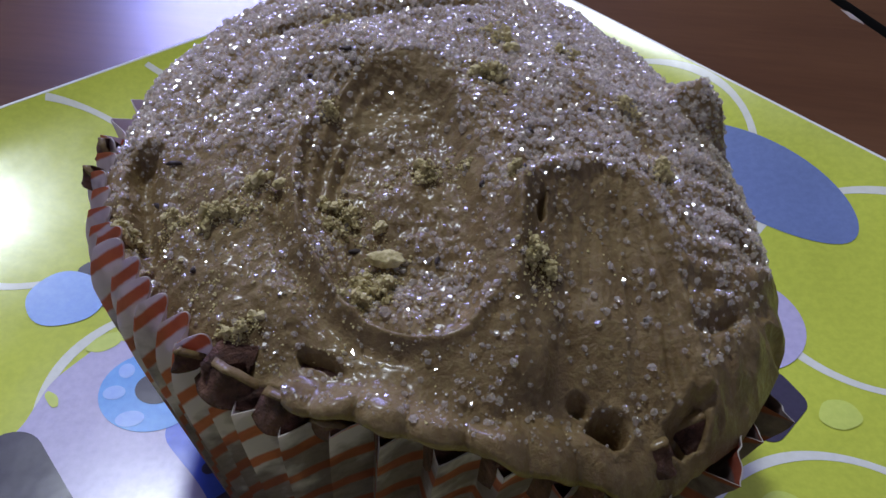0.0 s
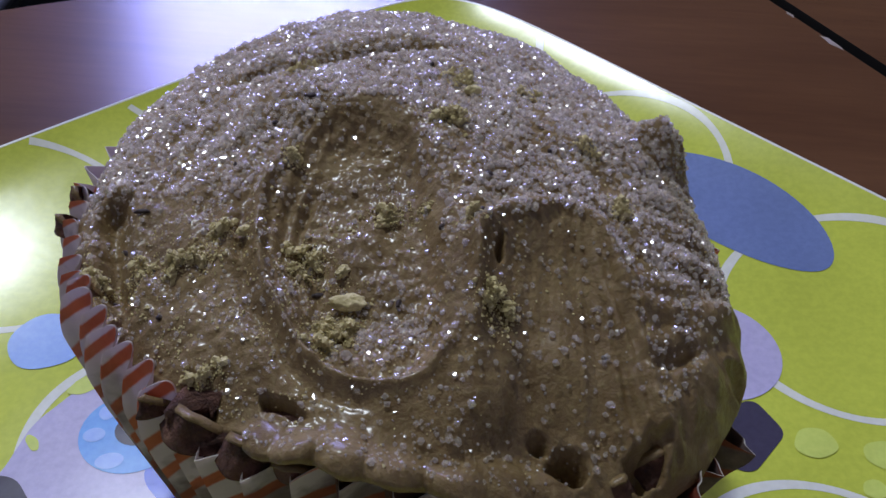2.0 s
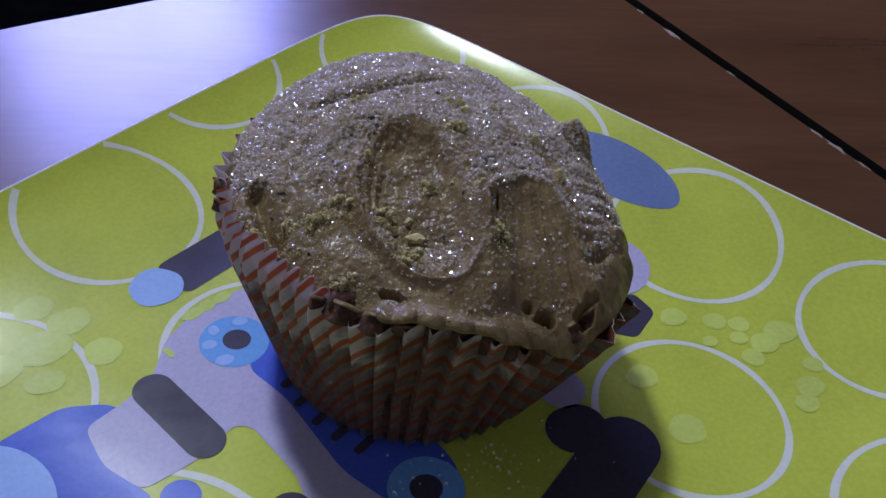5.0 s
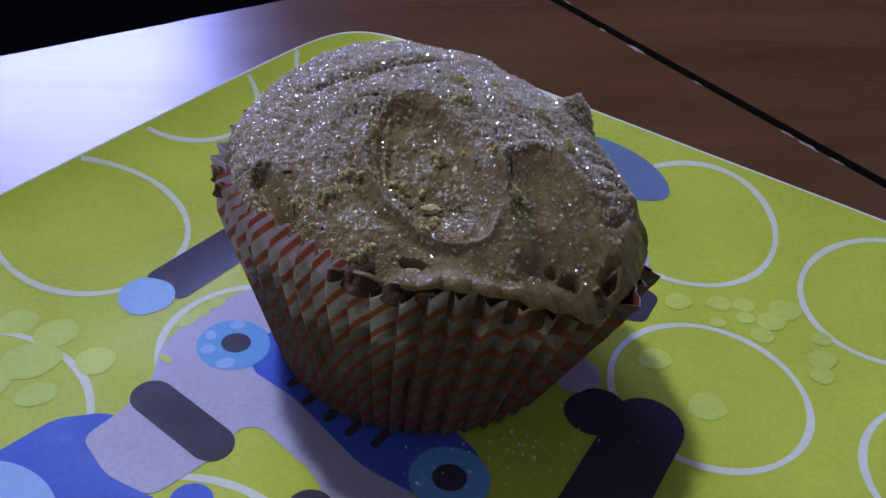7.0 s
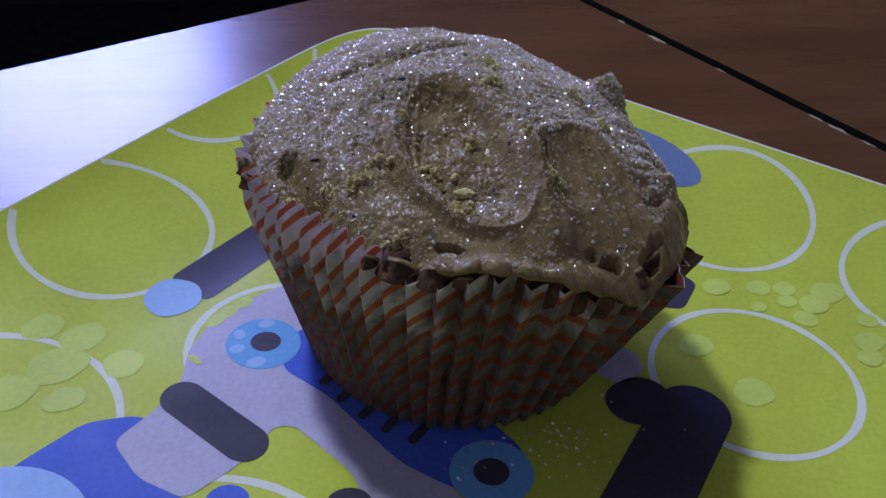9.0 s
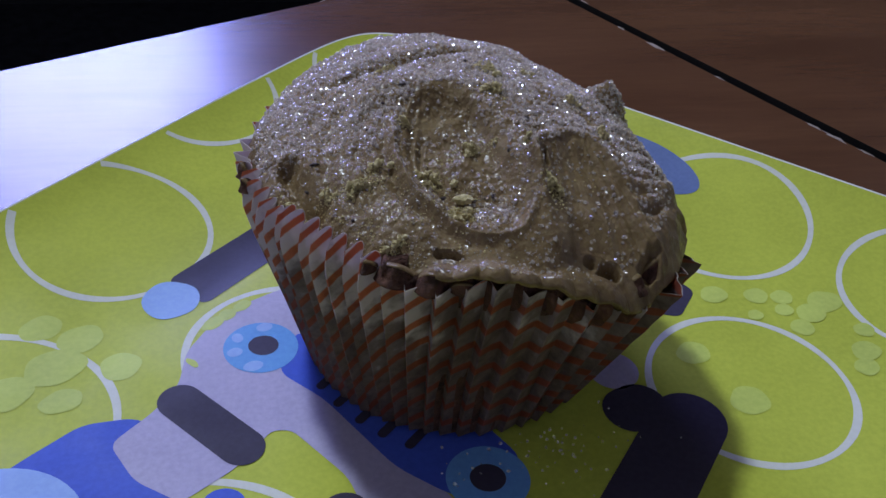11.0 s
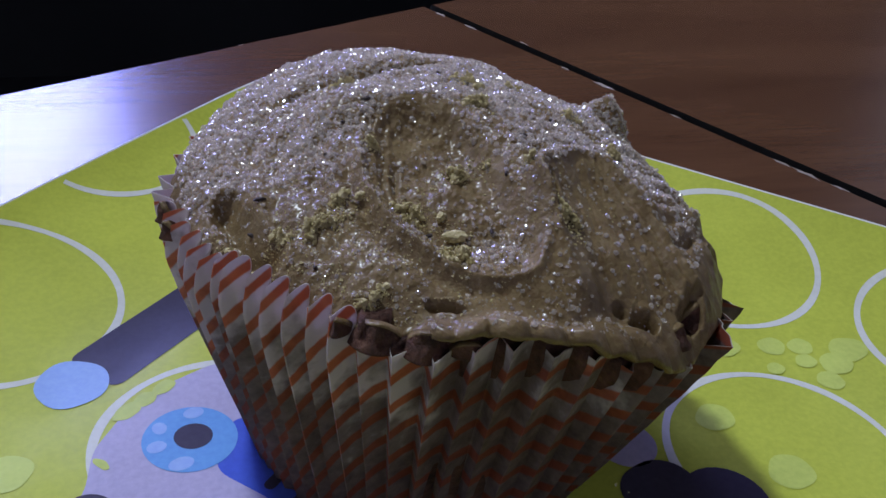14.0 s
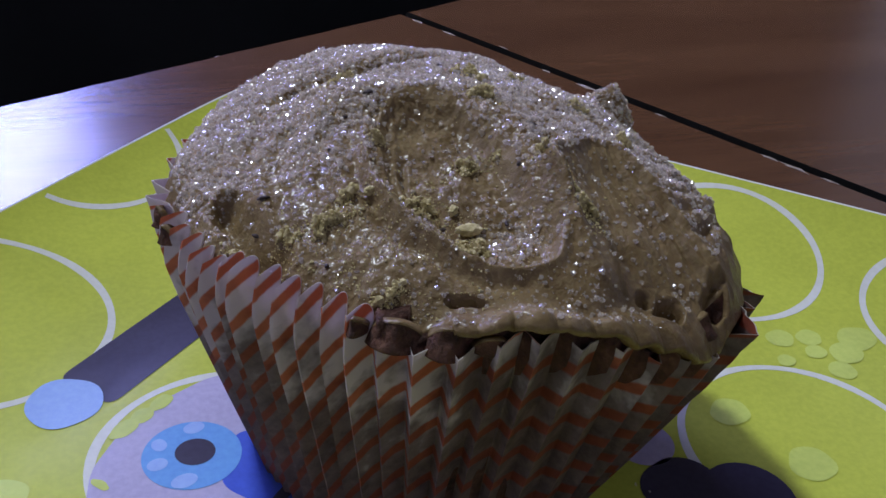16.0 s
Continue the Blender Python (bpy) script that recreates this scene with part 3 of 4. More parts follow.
    z = z - 3.1 * np.exp(-(g / 1.35) ** 2 * (1 + 0.6 * lumps(x, y, 2.0, 3.3))) + 0.5 * np.exp(-((np.abs(g) - 2.4) / 0.7) ** 2)
    q5, u5, v5 = swipe(x, y, -2, -8, 24, 26, 0)
    z = z + (0.25 + 0.6 * lumps(x, y, 6.0, 5.2)) * np.sin(q5 * 34 + drift) * smooth01(-x, 12, 17) * (1 - smooth01(q5, 1.0, 1.25)) * smooth01(y, -26, -8)
    # thick roll along the front edge
    rr, aa = np.hypot(x, y), np.mod(np.degrees(np.arctan2(y, x)), 360.0)
    over = np.interp(aa, (236, 246, 254, 262, 272, 281, 291, 300, 306), (40.6, 40.6, 41.6, 42.2, 42.2, 40.4, 37.4, 35.6, 35.2)) + 1.1 * lumps(x, y, 3.4, 17.1)
    z = z + (over - z) * np.where(rr > 34.0, 1.0, np.exp(-((rr - 34.0) / 2.6) ** 2)) * smooth01(aa, 242, 252) * (1 - smooth01(aa, 294, 306))
    # folds on the far flank
    f = to_curve(x, y, CREASE, False)
    z = z - 1.2 * np.exp(-(f / 0.8) ** 2) * (0.8 + 0.8 * drift) + 0.5 * np.exp(-((np.hypot(x - 30.5, y + 20.0) - 0.0) / 2.4) ** 2)
    f = to_curve(x, y, FOLD, False)
    z = z + 0.5 * np.exp(-(f / 0.9) ** 2) - 0.3 * np.exp(-((np.abs(f) - 1.7) / 0.6) ** 2)
    q6, u6, v6 = swipe(x, y, 31, -4, 3, 10, 10)
    z = z + 0.5 * np.sin(v6 * 1.5 + 0.4 * np.sin(u6 * 0.9)) * np.exp(-q6 ** 2 * 0.6)
    # pits
    for px, py, rx, ry, t, hole in ((17.3, -30.0, 1.55, 1.35, 20, 3.4), (14.5, -28.5, 0.8, 0.75, 0, 1.8), (-7.4, -29.1, 2.1, 0.55, -24, 2.0), (35.2, -17.0, 1.5, 1.2, 0, 2.6),
                                    (24.4, -28.6, 2.2, 1.3, 42, 3.0), (10.4, -13.6, 0.4, 1.7, -6, 1.5), (-12.0, 13.1, 1.0, 1.6, 0, 2.0), (-21.1, -26.0, 1.3, 0.9, 40, 1.4), (-25.6, -20.4, 1.4, 0.8, 60, 1.6)):
        qq, _, _ = swipe(x, y, px, py, rx, ry, t)
        qq = qq * (1 + 0.42 * lumps(x, y, 1.2, px))
        z = z - hole * np.exp(-qq ** 4) + 0.07 * hole * np.exp(-((qq - 1.4) / 0.35) ** 2)
    # uneven spreading, lumpier over one flank
    z = z + 1.1 * lumps(x, y, 2.6, 14.3) * smooth01(x - 0.3 * y, 30, 38)
    rough = (1 - 0.6 * smooth01(-y, 24, 29)) * (1 - 0.75 * smooth01(e, 0, 2))
    z = z + 0.8 * lumps(x, y, 9.0, 3.1) + (0.15 + 0.30 * rough) * lumps(x, y, 3.6, 7.7) + (0.28 * lumps(x, y, 1.3, 1.9) + 0.13 * lumps(x, y, 0.6, 2.9)) * rough
    return z


def wave(deg, sharp=0.93):
    """Pleats of the liner, from -1 to 1, uneven from pleat to pleat."""
    ph = np.radians(np.mod(deg, 360.0)) * FLUTES + 0.9 * np.sin(np.radians(deg) * 3 + 0.7) + 0.5 * np.sin(np.radians(deg) * 11) + 8 * math.pi * smooth01(np.mod(deg, 360.0), 160, 252)
    f = np.mod(ph / (2 * math.pi), 1.0)
    c = 0.24 - 0.10 * smooth01(deg, 240, 262)
    saw = np.where(f < c, -1 + 2 * f / c, 1 - 2 * (f - c) / (1 - c))
    return sharp * saw + (1 - sharp) * np.sin(ph + 0.63), ph


def front(deg):
    """1 where the frosting hangs over the paper's rim, at the front."""
    d = np.mod(deg, 360.0)
    return smooth01(d, 247, 262) * (1 - smooth01(d, 300, 306))


def frost_edge(deg):
    d = np.mod(deg, 360.0)
    _, ph = wave(d)
    lobe = np.abs(np.sin(ph / 2 + 0.9 * front(d))) ** 0.7
    e = np.interp(d, FROST_KEYS[:, 0], FROST_KEYS[:, 1]) + 0.3 * np.sin(np.radians(d) * 7 + 1)
    tuck = smooth01(d, 150, 175) * (1 - smooth01(d, 247, 262))
    e = e + tuck * (around(d, 1) - 3.1 + 0.7 * wave(d)[0] - e)
    return e + front(d) * (around(d, 1) - 0.7 + 0.9 * lobe + 0.4 * np.sin(np.radians(d) * 23) - e)


def rolled(rho, deg):
    """How far the frosting sinks where it rolls over towards its edge (rho: 0 in the middle, 1 at the edge)."""
    k = np.clip((rho - 0.86) / 0.14, 0, 1)
    d = np.mod(deg, 360.0)
    lobe = np.abs(np.sin(wave(d)[1] / 2 + 0.9)) ** 0.7
    lip = front(d) * (0.9 * np.clip((rho - 0.955) / 0.045, 0, 1) ** 2 - 0.7 * lobe * k)
    return (3.4 - 2.5 * smooth01(d, 168, 195) * (1 - smooth01(d, 285, 310)) - 0.7 * front(d)) * k ** 2.4 + lip


CUP = tagged(empty("cupcake", (0, 0, PLATE_Z * MM)), "frosted cupcake with sugar in a striped paper liner on the plate", "cupcake")

# materials of the cake
m, nt, b = material("tan_frosting", (0.34, 0.22, 0.13), 0.42)
v = coords(nt)
c1 = ramp(nt, noise_of(nt, v, 160.0, 5.0, 0.6), [(0.3, (0.128, 0.076, 0.030)), (0.52, (0.204, 0.132, 0.058)), (0.75, (0.285, 0.199, 0.095))])
speck = noise_of(nt, v, 1300.0, 5.0, 0.75)
c2 = mix(nt, ramp(nt, speck, [(0.46, grey(0)), (0.64, grey(0.45))]), c1, (0.30, 0.23, 0.10))
nt.links.new(c2, b.inputs["Base Color"])
nt.links.new(ramp(nt, noise_of(nt, v, 420.0, 4.0), [(0.35, grey(0.36)), (0.7, grey(0.6))]), b.inputs["Roughness"])
b.inputs["Specular IOR Level"].default_value = 0.18
b.inputs["Coat Weight"].default_value = 0.34
b.inputs["Coat Roughness"].default_value = 0.21
b.inputs["Subsurface Weight"].default_value = 0.12
b.inputs["Subsurface Radius"].default_value = (0.0022, 0.0014, 0.0008)
bump(nt, b, noise_of(nt, v, 1300.0, 5.0, 0.68), 0.5, 0.0008)
FROSTING = m

m, nt, b = material("brown_sponge", (0.16, 0.06, 0.03), 0.85)
v = coords(nt)
nt.links.new(ramp(nt, noise_of(nt, v, 380.0, 5.0, 0.65), [(0.3, (0.035, 0.014, 0.008)), (0.6, (0.16, 0.066, 0.042)), (0.8, (0.30, 0.15, 0.10))]), b.inputs["Base Color"])
bump(nt, b, noise_of(nt, v, 700.0, 5.0, 0.7), 1.0, 0.002)
SPONGE = m

m, nt, b = material("striped_liner_paper", (0.72, 0.68, 0.6), 0.62)
uv = nt.nodes.new("ShaderNodeUVMap")
uv.uv_map = "stripes"
sep = nt.nodes.new("ShaderNodeSeparateXYZ")
nt.links.new(uv.outputs[0], sep.inputs[0])
v = coords(nt)
wob = nt.nodes.new("ShaderNodeMath")
wob.operation = "MULTIPLY_ADD"
nt.links.new(noise_of(nt, v, 480.0, 5.0, 0.65), wob.inputs[0])
wob.inputs[1].default_value = 0.13
nt.links.new(sep.outputs[1], wob.inputs[2])
fr = nt.nodes.new("ShaderNodeMath")
fr.operation = "FRACT"
nt.links.new(wob.outputs[0], fr.inputs[0])
stripe = ramp(nt, fr.outputs[0], [(0.0, grey(0)), (0.31, grey(0)), (0.375, grey(1)), (0.64, grey(1)), (0.705, grey(0)), (1.0, grey(0))])
white = ramp(nt, noise_of(nt, v, 90.0, 5.0, 0.6), [(0.3, (0.68, 0.59, 0.60)), (0.65, (0.84, 0.75, 0.77))])
red = ramp(nt, noise_of(nt, v, 260.0, 4.0), [(0.3, (0.56, 0.14, 0.06)), (0.7, (0.72, 0.25, 0.12))])
col = mix(nt, stripe, white, red)
# butter soaked through the lower wall, in blotches
grease = nt.nodes.new("ShaderNodeMath")
grease.operation = "MULTIPLY_ADD"
nt.links.new(noise_of(nt, v, 140.0, 4.0), grease.inputs[0])
grease.inputs[1].default_value = 0.5
nt.links.new(sep.outputs[0], grease.inputs[2])
soak = ramp(nt, grease.outputs[0], [(0.46, grey(1.0)), (0.56, grey(0.85)), (0.63, grey(0.0))])
mottle = noise_of(nt, v, 420.0, 5.0, 0.65)
wet_white = ramp(nt, mottle, [(0.3, (0.125, 0.084, 0.078)), (0.7, (0.285, 0.200, 0.185))])
wet_red = ramp(nt, mottle, [(0.3, (0.23, 0.052, 0.028)), (0.7, (0.37, 0.100, 0.055))])
col = mix(nt, soak, col, mix(nt, stripe, wet_white, wet_red))
nt.links.new(col, b.inputs["Base Color"])
bump(nt, b, noise_of(nt, v, 1500.0, 3.0), 0.15, 0.0003)
glow = nt.nodes.new("ShaderNodeBsdfTranslucent")
nt.links.new(col, glow.inputs[0])
both = nt.nodes.new("ShaderNodeMixShader")
both.inputs[0].default_value = 0.42
nt.links.new(b.outputs[0], both.inputs[1])
nt.links.new(glow.outputs[0], both.inputs[2])
nt.links.new(both.outputs[0], nt.nodes["Material Output"].inputs[0])
PAPER = m

m, nt, b = material("bare_liner_paper", (0.7, 0.67, 0.63), 0.7)
v = coords(nt)
col = ramp(nt, noise_of(nt, v, 140.0, 5.0, 0.6), [(0.3, (0.62, 0.56, 0.50)), (0.65, (0.82, 0.78, 0.75))])
nt.links.new(col, b.inputs["Base Color"])
bump(nt, b, noise_of(nt, v, 1500.0, 3.0), 0.15, 0.0003)
glow = nt.nodes.new("ShaderNodeBsdfTranslucent")
nt.links.new(col, glow.inputs[0])
both = nt.nodes.new("ShaderNodeMixShader")
both.inputs[0].default_value = 0.5
nt.links.new(b.outputs[0], both.inputs[1])
nt.links.new(glow.outputs[0], both.inputs[2])
nt.links.new(both.outputs[0], nt.nodes["Material Output"].inputs[0])
PAPER_INSIDE = m


def liner():
    """Pleated paper wall in two skins, printed outside and bare inside; the lobes of its rim flare on one flank."""
    n, rows = FLUTES * 24, 34
    deg = np.arange(n) / n * 360.0
    wv, ph = wave(deg)
    f = np.mod(ph / (2 * math.pi), 1.0)
    pick = np.floor(ph / (2 * math.pi))
    per = 1 + 0.22 * np.sin(pick * 2.3) * np.sin(math.pi * f)
    R, Z = around(deg, 1), around(deg, 2)
    crumple = smooth01(deg, 300, 312) * (1 - smooth01(deg, 335, 350))
    side = smooth01(deg, 165, 185) * (1 - smooth01(deg, 236, 246))
    lobe = np.clip(np.sin(math.pi * np.clip((f - 0.03) / 0.97, 0, 1)), 0, 1) ** 0.5
    sail = np.clip(np.sin(math.pi * f ** 1.8), 0, 1) ** 0.4
    Z = Z + (0.35 + 0.8 * crumple) * np.sin(pick * 1.9) * lobe + side * 2.8 * (sail - 0.5)
    Z = Z - front(deg) * (0.0 + 0.6 * np.sin(pick * 2.9 + 0.4)) * lobe + side * 0.8 * np.sin(pick * 5.3 + 1.0) * lobe
    folds = np.array([noise.noise(Vector((q * 0.33, 4.4, 0.0))) for q in deg])
    R = R + crumple * 0.9 * folds + crumple * (1.2 * np.sin(pick * 2.7 + 1) * lobe) + side * 0.45 * np.sin(pick * 3.7) * lobe
    # the printed stripes rise across each wide facet and drop back at the crease
    slant = -wv * np.interp(deg, (0, 180, 222, 240, 256, 270, 300, 330, 360), (0.8, 2.0, 1.8, 1.2, 0.2, -0.35, -0.6, -0.5, 0.8))
    a = np.radians(deg)
    lean = smooth01(deg, 235, 262) * (1 - smooth01(deg, 325, 350))
    verts, uvs, faces, index = [], [], [], []
    for skin in (0.08, -0.08):
        for k in range(rows + 1):
            h = k / rows
            amp = (0.65 + 1.15 * h ** 0.8) * per * (1 - 0.08 * smooth01(deg, 245, 262) - 0.15 * side - 0.3 * side * np.clip((h - 0.75) / 0.25, 0, 1))
            curl = 0.3 * (1 - side) * np.clip((h - 0.84) / 0.16, 0, 1) ** 2 * lobe + 2.6 * side * np.clip((h - 0.87) / 0.13, 0, 1) ** 1.6 * (0.3 + 0.7 * sail)
            r = BASE_R + (R - 0.9 - BASE_R) * h + amp * wv + skin - curl + crumple * 0.8 * h ** 3 * np.array([noise.noise(Vector((q * 0.5, h * 9, 1.0))) for q in deg])
            z = 0.25 + (Z - 0.25) * h
            wall = np.hypot(Z, R - BASE_R) * h
            turn = a + math.radians(5.0) * (h - 0.8) * lean
            verts += [(x, y, q) for x, y, q in zip((r * np.cos(turn) + SHIFT * (1 - h)) * MM, r * np.sin(turn) * MM, z * MM)]
            uvs += [(h * 0.38 + 0.05 - w, q) for q, w in zip((wall - slant) / 5.3 - 0.33, 0.22 * crumple + 0.08 * front(deg) - 0.025 * side)]
    m = (rows + 1) * n
    for k in range(rows):
        for i in range(n):
            j = (i + 1) % n
            p, q, r_, s_ = k * n + i, k * n + j, (k + 1) * n + j, (k + 1) * n + i
            faces.append((p, q, r_, s_))
            faces.append((m + s_, m + r_, m + q, m + p))
            index += [0, 0 if k > rows - 9 else 1]
    for i in range(n):
        j, k = (i + 1) % n, rows * n
        faces.append((k + i, k + j, m + k + j, m + k + i))
        index.append(1)
    verts.append((SHIFT * MM, 0, 0.25 * MM))
    uvs.append((0, 0))
    faces += [((i + 1) % n, i, len(verts) - 1) for i in range(n)]
    index += [0] * n
    ob = from_lists("paper_liner", verts, faces, PAPER, CUP, "pleated white paper liner with orange-red stripes")
    ob.data.materials.append(PAPER_INSIDE)
    ob.data.polygons.foreach_set("material_index", index)
    layer = ob.data.uv_layers.new(name="stripes")
    for poly in ob.data.polygons:
        for li in poly.loop_indices:
            layer.data[li].uv = uvs[ob.data.loops[li].vertex_index]
    ob.data.set_sharp_from_angle(angle=math.radians(32))
    return ob


def sponge():
    """Baked cake inside the liner; its crust fills the pleats and stands a little over the paper at the front."""
    n, rows = FLUTES * 12, 14
    deg = np.arange(n) / n * 360.0
    wv, ph = wave(deg)
    R, Z = around(deg, 1), around(deg, 2)
    rin = np.minimum(R, 40.8 + 0 * R)
    top = np.interp(deg, (0, 200, 232, 240, 265, 285, 300, 330, 360), (33, 35, 38.5, 39.6, 40.4, 37.6, 32.4, 32.4, 33))
    top = top + (0.8 + 0.3 * smooth01(deg, 232, 238) * (1 - smooth01(deg, 256, 262))) * np.sin(np.floor(ph / (2 * math.pi)) * 4.1)
    verts, faces = [], []
    a = np.radians(deg)
    for k in range(rows + 1):
        f = k / rows
        fz = f * top / Z
        r = BASE_R - 0.5 + (rin - 1.3 - BASE_R) * np.minimum(fz, 1.05) + (0.5 + (1.15 - 0.4 * front(deg)) * f) * wv + 0.35 * front(deg) * f
        z = 0.5 + (top - 0.5) * f
        if k == rows:
            r = r - 0.7
        for i in range(n):
            verts.append(((r[i] * math.cos(a[i]) + SHIFT * (1 - min(f, 1))) * MM, r[i] * math.sin(a[i]) * MM, z[i] * MM))
    for k in range(rows):
        for i in range(n):
            j = (i + 1) % n
            faces.append((k * n + i, k * n + j, (k + 1) * n + j, (k + 1) * n + i))
    verts.append((0, 0, 36 * MM))
    faces += [(rows * n + i, rows * n + (i + 1) % n, len(verts) - 1) for i in range(n)]
    return from_lists("sponge", verts, faces, SPONGE, CUP, "dark brown baked sponge edge")


def frosting():
    n, rows = 900, 210
    deg = np.arange(n) / n * 360.0
    E = frost_edge(deg)
    a = np.radians(deg)
    rho = (np.arange(1, rows + 1) / rows)[:, None]
    X, Y = rho * E * np.cos(a), rho * E * np.sin(a)
    Z = frosting_height(X, Y) - rolled(rho, deg)
    verts = [(0, 0, float(frosting_height(np.zeros(1), np.zeros(1))[0]) * MM)]
    verts += [(x * MM, y * MM, z * MM) for x, y, z in zip(X.ravel(), Y.ravel(), Z.ravel())]
    # the edge turns under and inwards
    for f, dz in ((1.005, 0.35), (1.003, 0.75), (0.99, 1.1), (0.96, 1.4), (0.88, 1.6)):
        verts += [(x * f * MM, y * f * MM, (z - dz) * MM) for x, y, z in zip(X[-1], Y[-1], Z[-1])]
    faces = [(0, 1 + i, 1 + (i + 1) % n) for i in range(n)]
    for k in range(rows + 4):
        for i in range(n):
            p, q = 1 + k * n + i, 1 + k * n + (i + 1) % n
            faces.append((p, p + n, q + n, q))
    return from_lists("frosting", verts, faces, FROSTING, CUP, "thick tan frosting spread in swipes")


def crust_flap(deg, r, z, wide, tall, lean):
    """A thin torn scallop of baked crust, bowed outwards between two pleats, with a pale frosted upper lip."""
    a = math.radians(deg)
    out, along = Vector((math.cos(a), math.sin(a), 0)), Vector((-math.sin(a), math.cos(a), 0))
    nu, nv = 22, 12
    owner = CUP
    for name, mat, lo, hi, label in (("crust_flap", SPONGE, 0.0, 1.0, "torn dark brown crust"), ("crust_lip", FROSTING, 0.975, 1.03, "pale frosting along the crust")):
        bm = bmesh.new()
        skins = []
        for skin in (0.0, 1.0):
            rows = []
            for j in range(nv + 1):
                v = lo + (hi - lo) * j / nv
                row = []
                for i in range(nu + 1):
                    u = 2 * i / nu - 1
                    k = noise.noise(Vector((u * 2.2, v * 2.0, deg)))
                    arch = 1 - 0.75 * abs(u) ** 2.4
                    thick = (0.7 if name == "crust_flap" else 0.8) * skin
                    p = out * (r + 1.5 * (1 - u * u) + lean * v + 0.3 * k - thick + 0.1 * (name == "crust_lip"))
                    p = p + along * (u * wide / 2 * (1 - 0.10 * v)) + Vector((0, 0, z + tall * (v * arch - 0.5) + 0.25 * k))
                    row.append(bm.verts.new(p * MM))
                rows.append(row)
            skins.append(rows)
        for sk, rows in enumerate(skins):
            for j in range(nv):
                for i in range(nu):
                    q = (rows[j][i], rows[j][i + 1], rows[j + 1][i + 1], rows[j + 1][i])
                    bm.faces.new(q if sk == 0 else q[::-1])
        f, g = skins
        loop = [(0, i) for i in range(nu + 1)] + [(j, nu) for j in range(1, nv + 1)] + [(nv, i) for i in range(nu - 1, -1, -1)] + [(j, 0) for j in range(nv - 1, 0, -1)]
        for (j0, i0), (j1, i1) in zip(loop, loop[1:] + loop[:1]):
            bm.faces.new((f[j1][i1], f[j0][i0], g[j0][i0], g[j1][i1]))
        bmesh.ops.recalc_face_normals(bm, faces=bm.faces[:])
        owner = part(name, bm, mat, owner, label)


liner()
sponge()
frosting()
for deg, r, z, wide, tall, lean in ((242.6, 34.3, 39.2, 6.2, 3.0, -1.6), (251.8, 34.4, 39.0, 5.0, 3.2, -1.5), (235.6, 34.2, 39.6, 2.4, 1.8, -0.8), (306.0, 38.0, 34.6, 4.2, 2.6, -1.8), (313.5, 38.6, 35.0, 4.6, 3.4, -2.2), (259.6, 33.4, 38.8, 4.4, 2.6, 0.4), (176.0, 36.4, 37.2, 3.0, 2.6, -0.8), (184.5, 36.0, 37.6, 2.4, 2.2, -0.8)):
    crust_flap(deg, r, z, wide, tall, lean)


def frost_z(x, y):
    """Top of the frosting at one place or many."""
    x, y = np.asarray(x, float), np.asarray(y, float)
    deg = np.degrees(np.arctan2(y, x))
    return frosting_height(x, y) - rolled(np.hypot(x, y) / frost_edge(deg), deg)


# ---------------------------------------------------------------- sugar, crumbs and flecks on the frosting
m, nt, b = material("sugar_crystal", (0.92, 0.89, 0.84), 0.2)
geo = nt.nodes.new("ShaderNodeNewGeometry")
nt.links.new(ramp(nt, geo.outputs["Random Per Island"], [(0.2, (0.93, 0.91, 0.88)), (0.7, (0.84, 0.79, 0.72)), (0.97, (0.62, 0.54, 0.41))]), b.inputs["Base Color"])
b.inputs["IOR"].default_value = 1.54
b.inputs["Roughness"].default_value = 0.1
b.inputs["Transmission Weight"].default_value = 0.65
glow = node(nt, "ShaderNodeBsdfTranslucent", Color=(0.90, 0.86, 0.80, 1))
both = nt.nodes.new("ShaderNodeMixShader")
both.inputs[0].default_value = 0.30
nt.links.new(b.outputs[0], both.inputs[1])
nt.links.new(glow.outputs[0], both.inputs[2])
clear = node(nt, "ShaderNodeBsdfTransparent", Color=(0.97, 0.94, 0.90, 1))
glassy = nt.nodes.new("ShaderNodeMixShader")
nt.links.new(ramp(nt, geo.outputs["Random Per Island"], [(0.1, grey(0.62)), (0.6, grey(0.42)), (0.95, grey(0.2))]), glassy.inputs[0])
nt.links.new(both.outputs[0], glassy.inputs[1])
nt.links.new(clear.outputs[0], glassy.inputs[2])
shine = node(nt, "ShaderNodeBsdfGlossy", Color=(0.085, 0.085, 0.085, 1), Roughness=0.15)
whole = nt.nodes.new("ShaderNodeAddShader")
nt.links.new(glassy.outputs[0], whole.inputs[0])
nt.links.new(shine.outputs[0], whole.inputs[1])
nt.links.new(whole.outputs[0], nt.nodes["Material Output"].inputs[0])
SUGAR = m
m, nt, b = material("biscuit_crumb", (0.44, 0.31, 0.12), 0.9)
v = coords(nt)
bump(nt, b, noise_of(nt, v, 2600.0, 4.0, 0.7), 0.5, 0.0006)
nt.links.new(ramp(nt, noise_of(nt, v, 1200.0, 4.0), [(0.3, (0.44, 0.36, 0.145)), (0.7, (0.74, 0.63, 0.34))]), b.inputs["Base Color"])
CRUMB = m
m, nt, b = material("dark_spice", (0.03, 0.016, 0.012), 0.7)
SPICE = m

CUBE_V = np.array([(x, y, z) for x in (-1, 1) for y in (-1, 1) for z in (-1, 1)], float)
CUBE_F = ((0, 1, 3, 2), (4, 6, 7, 5), (0, 4, 5, 1), (2, 3, 7, 6), (0, 2, 6, 4), (1, 5, 7, 3))


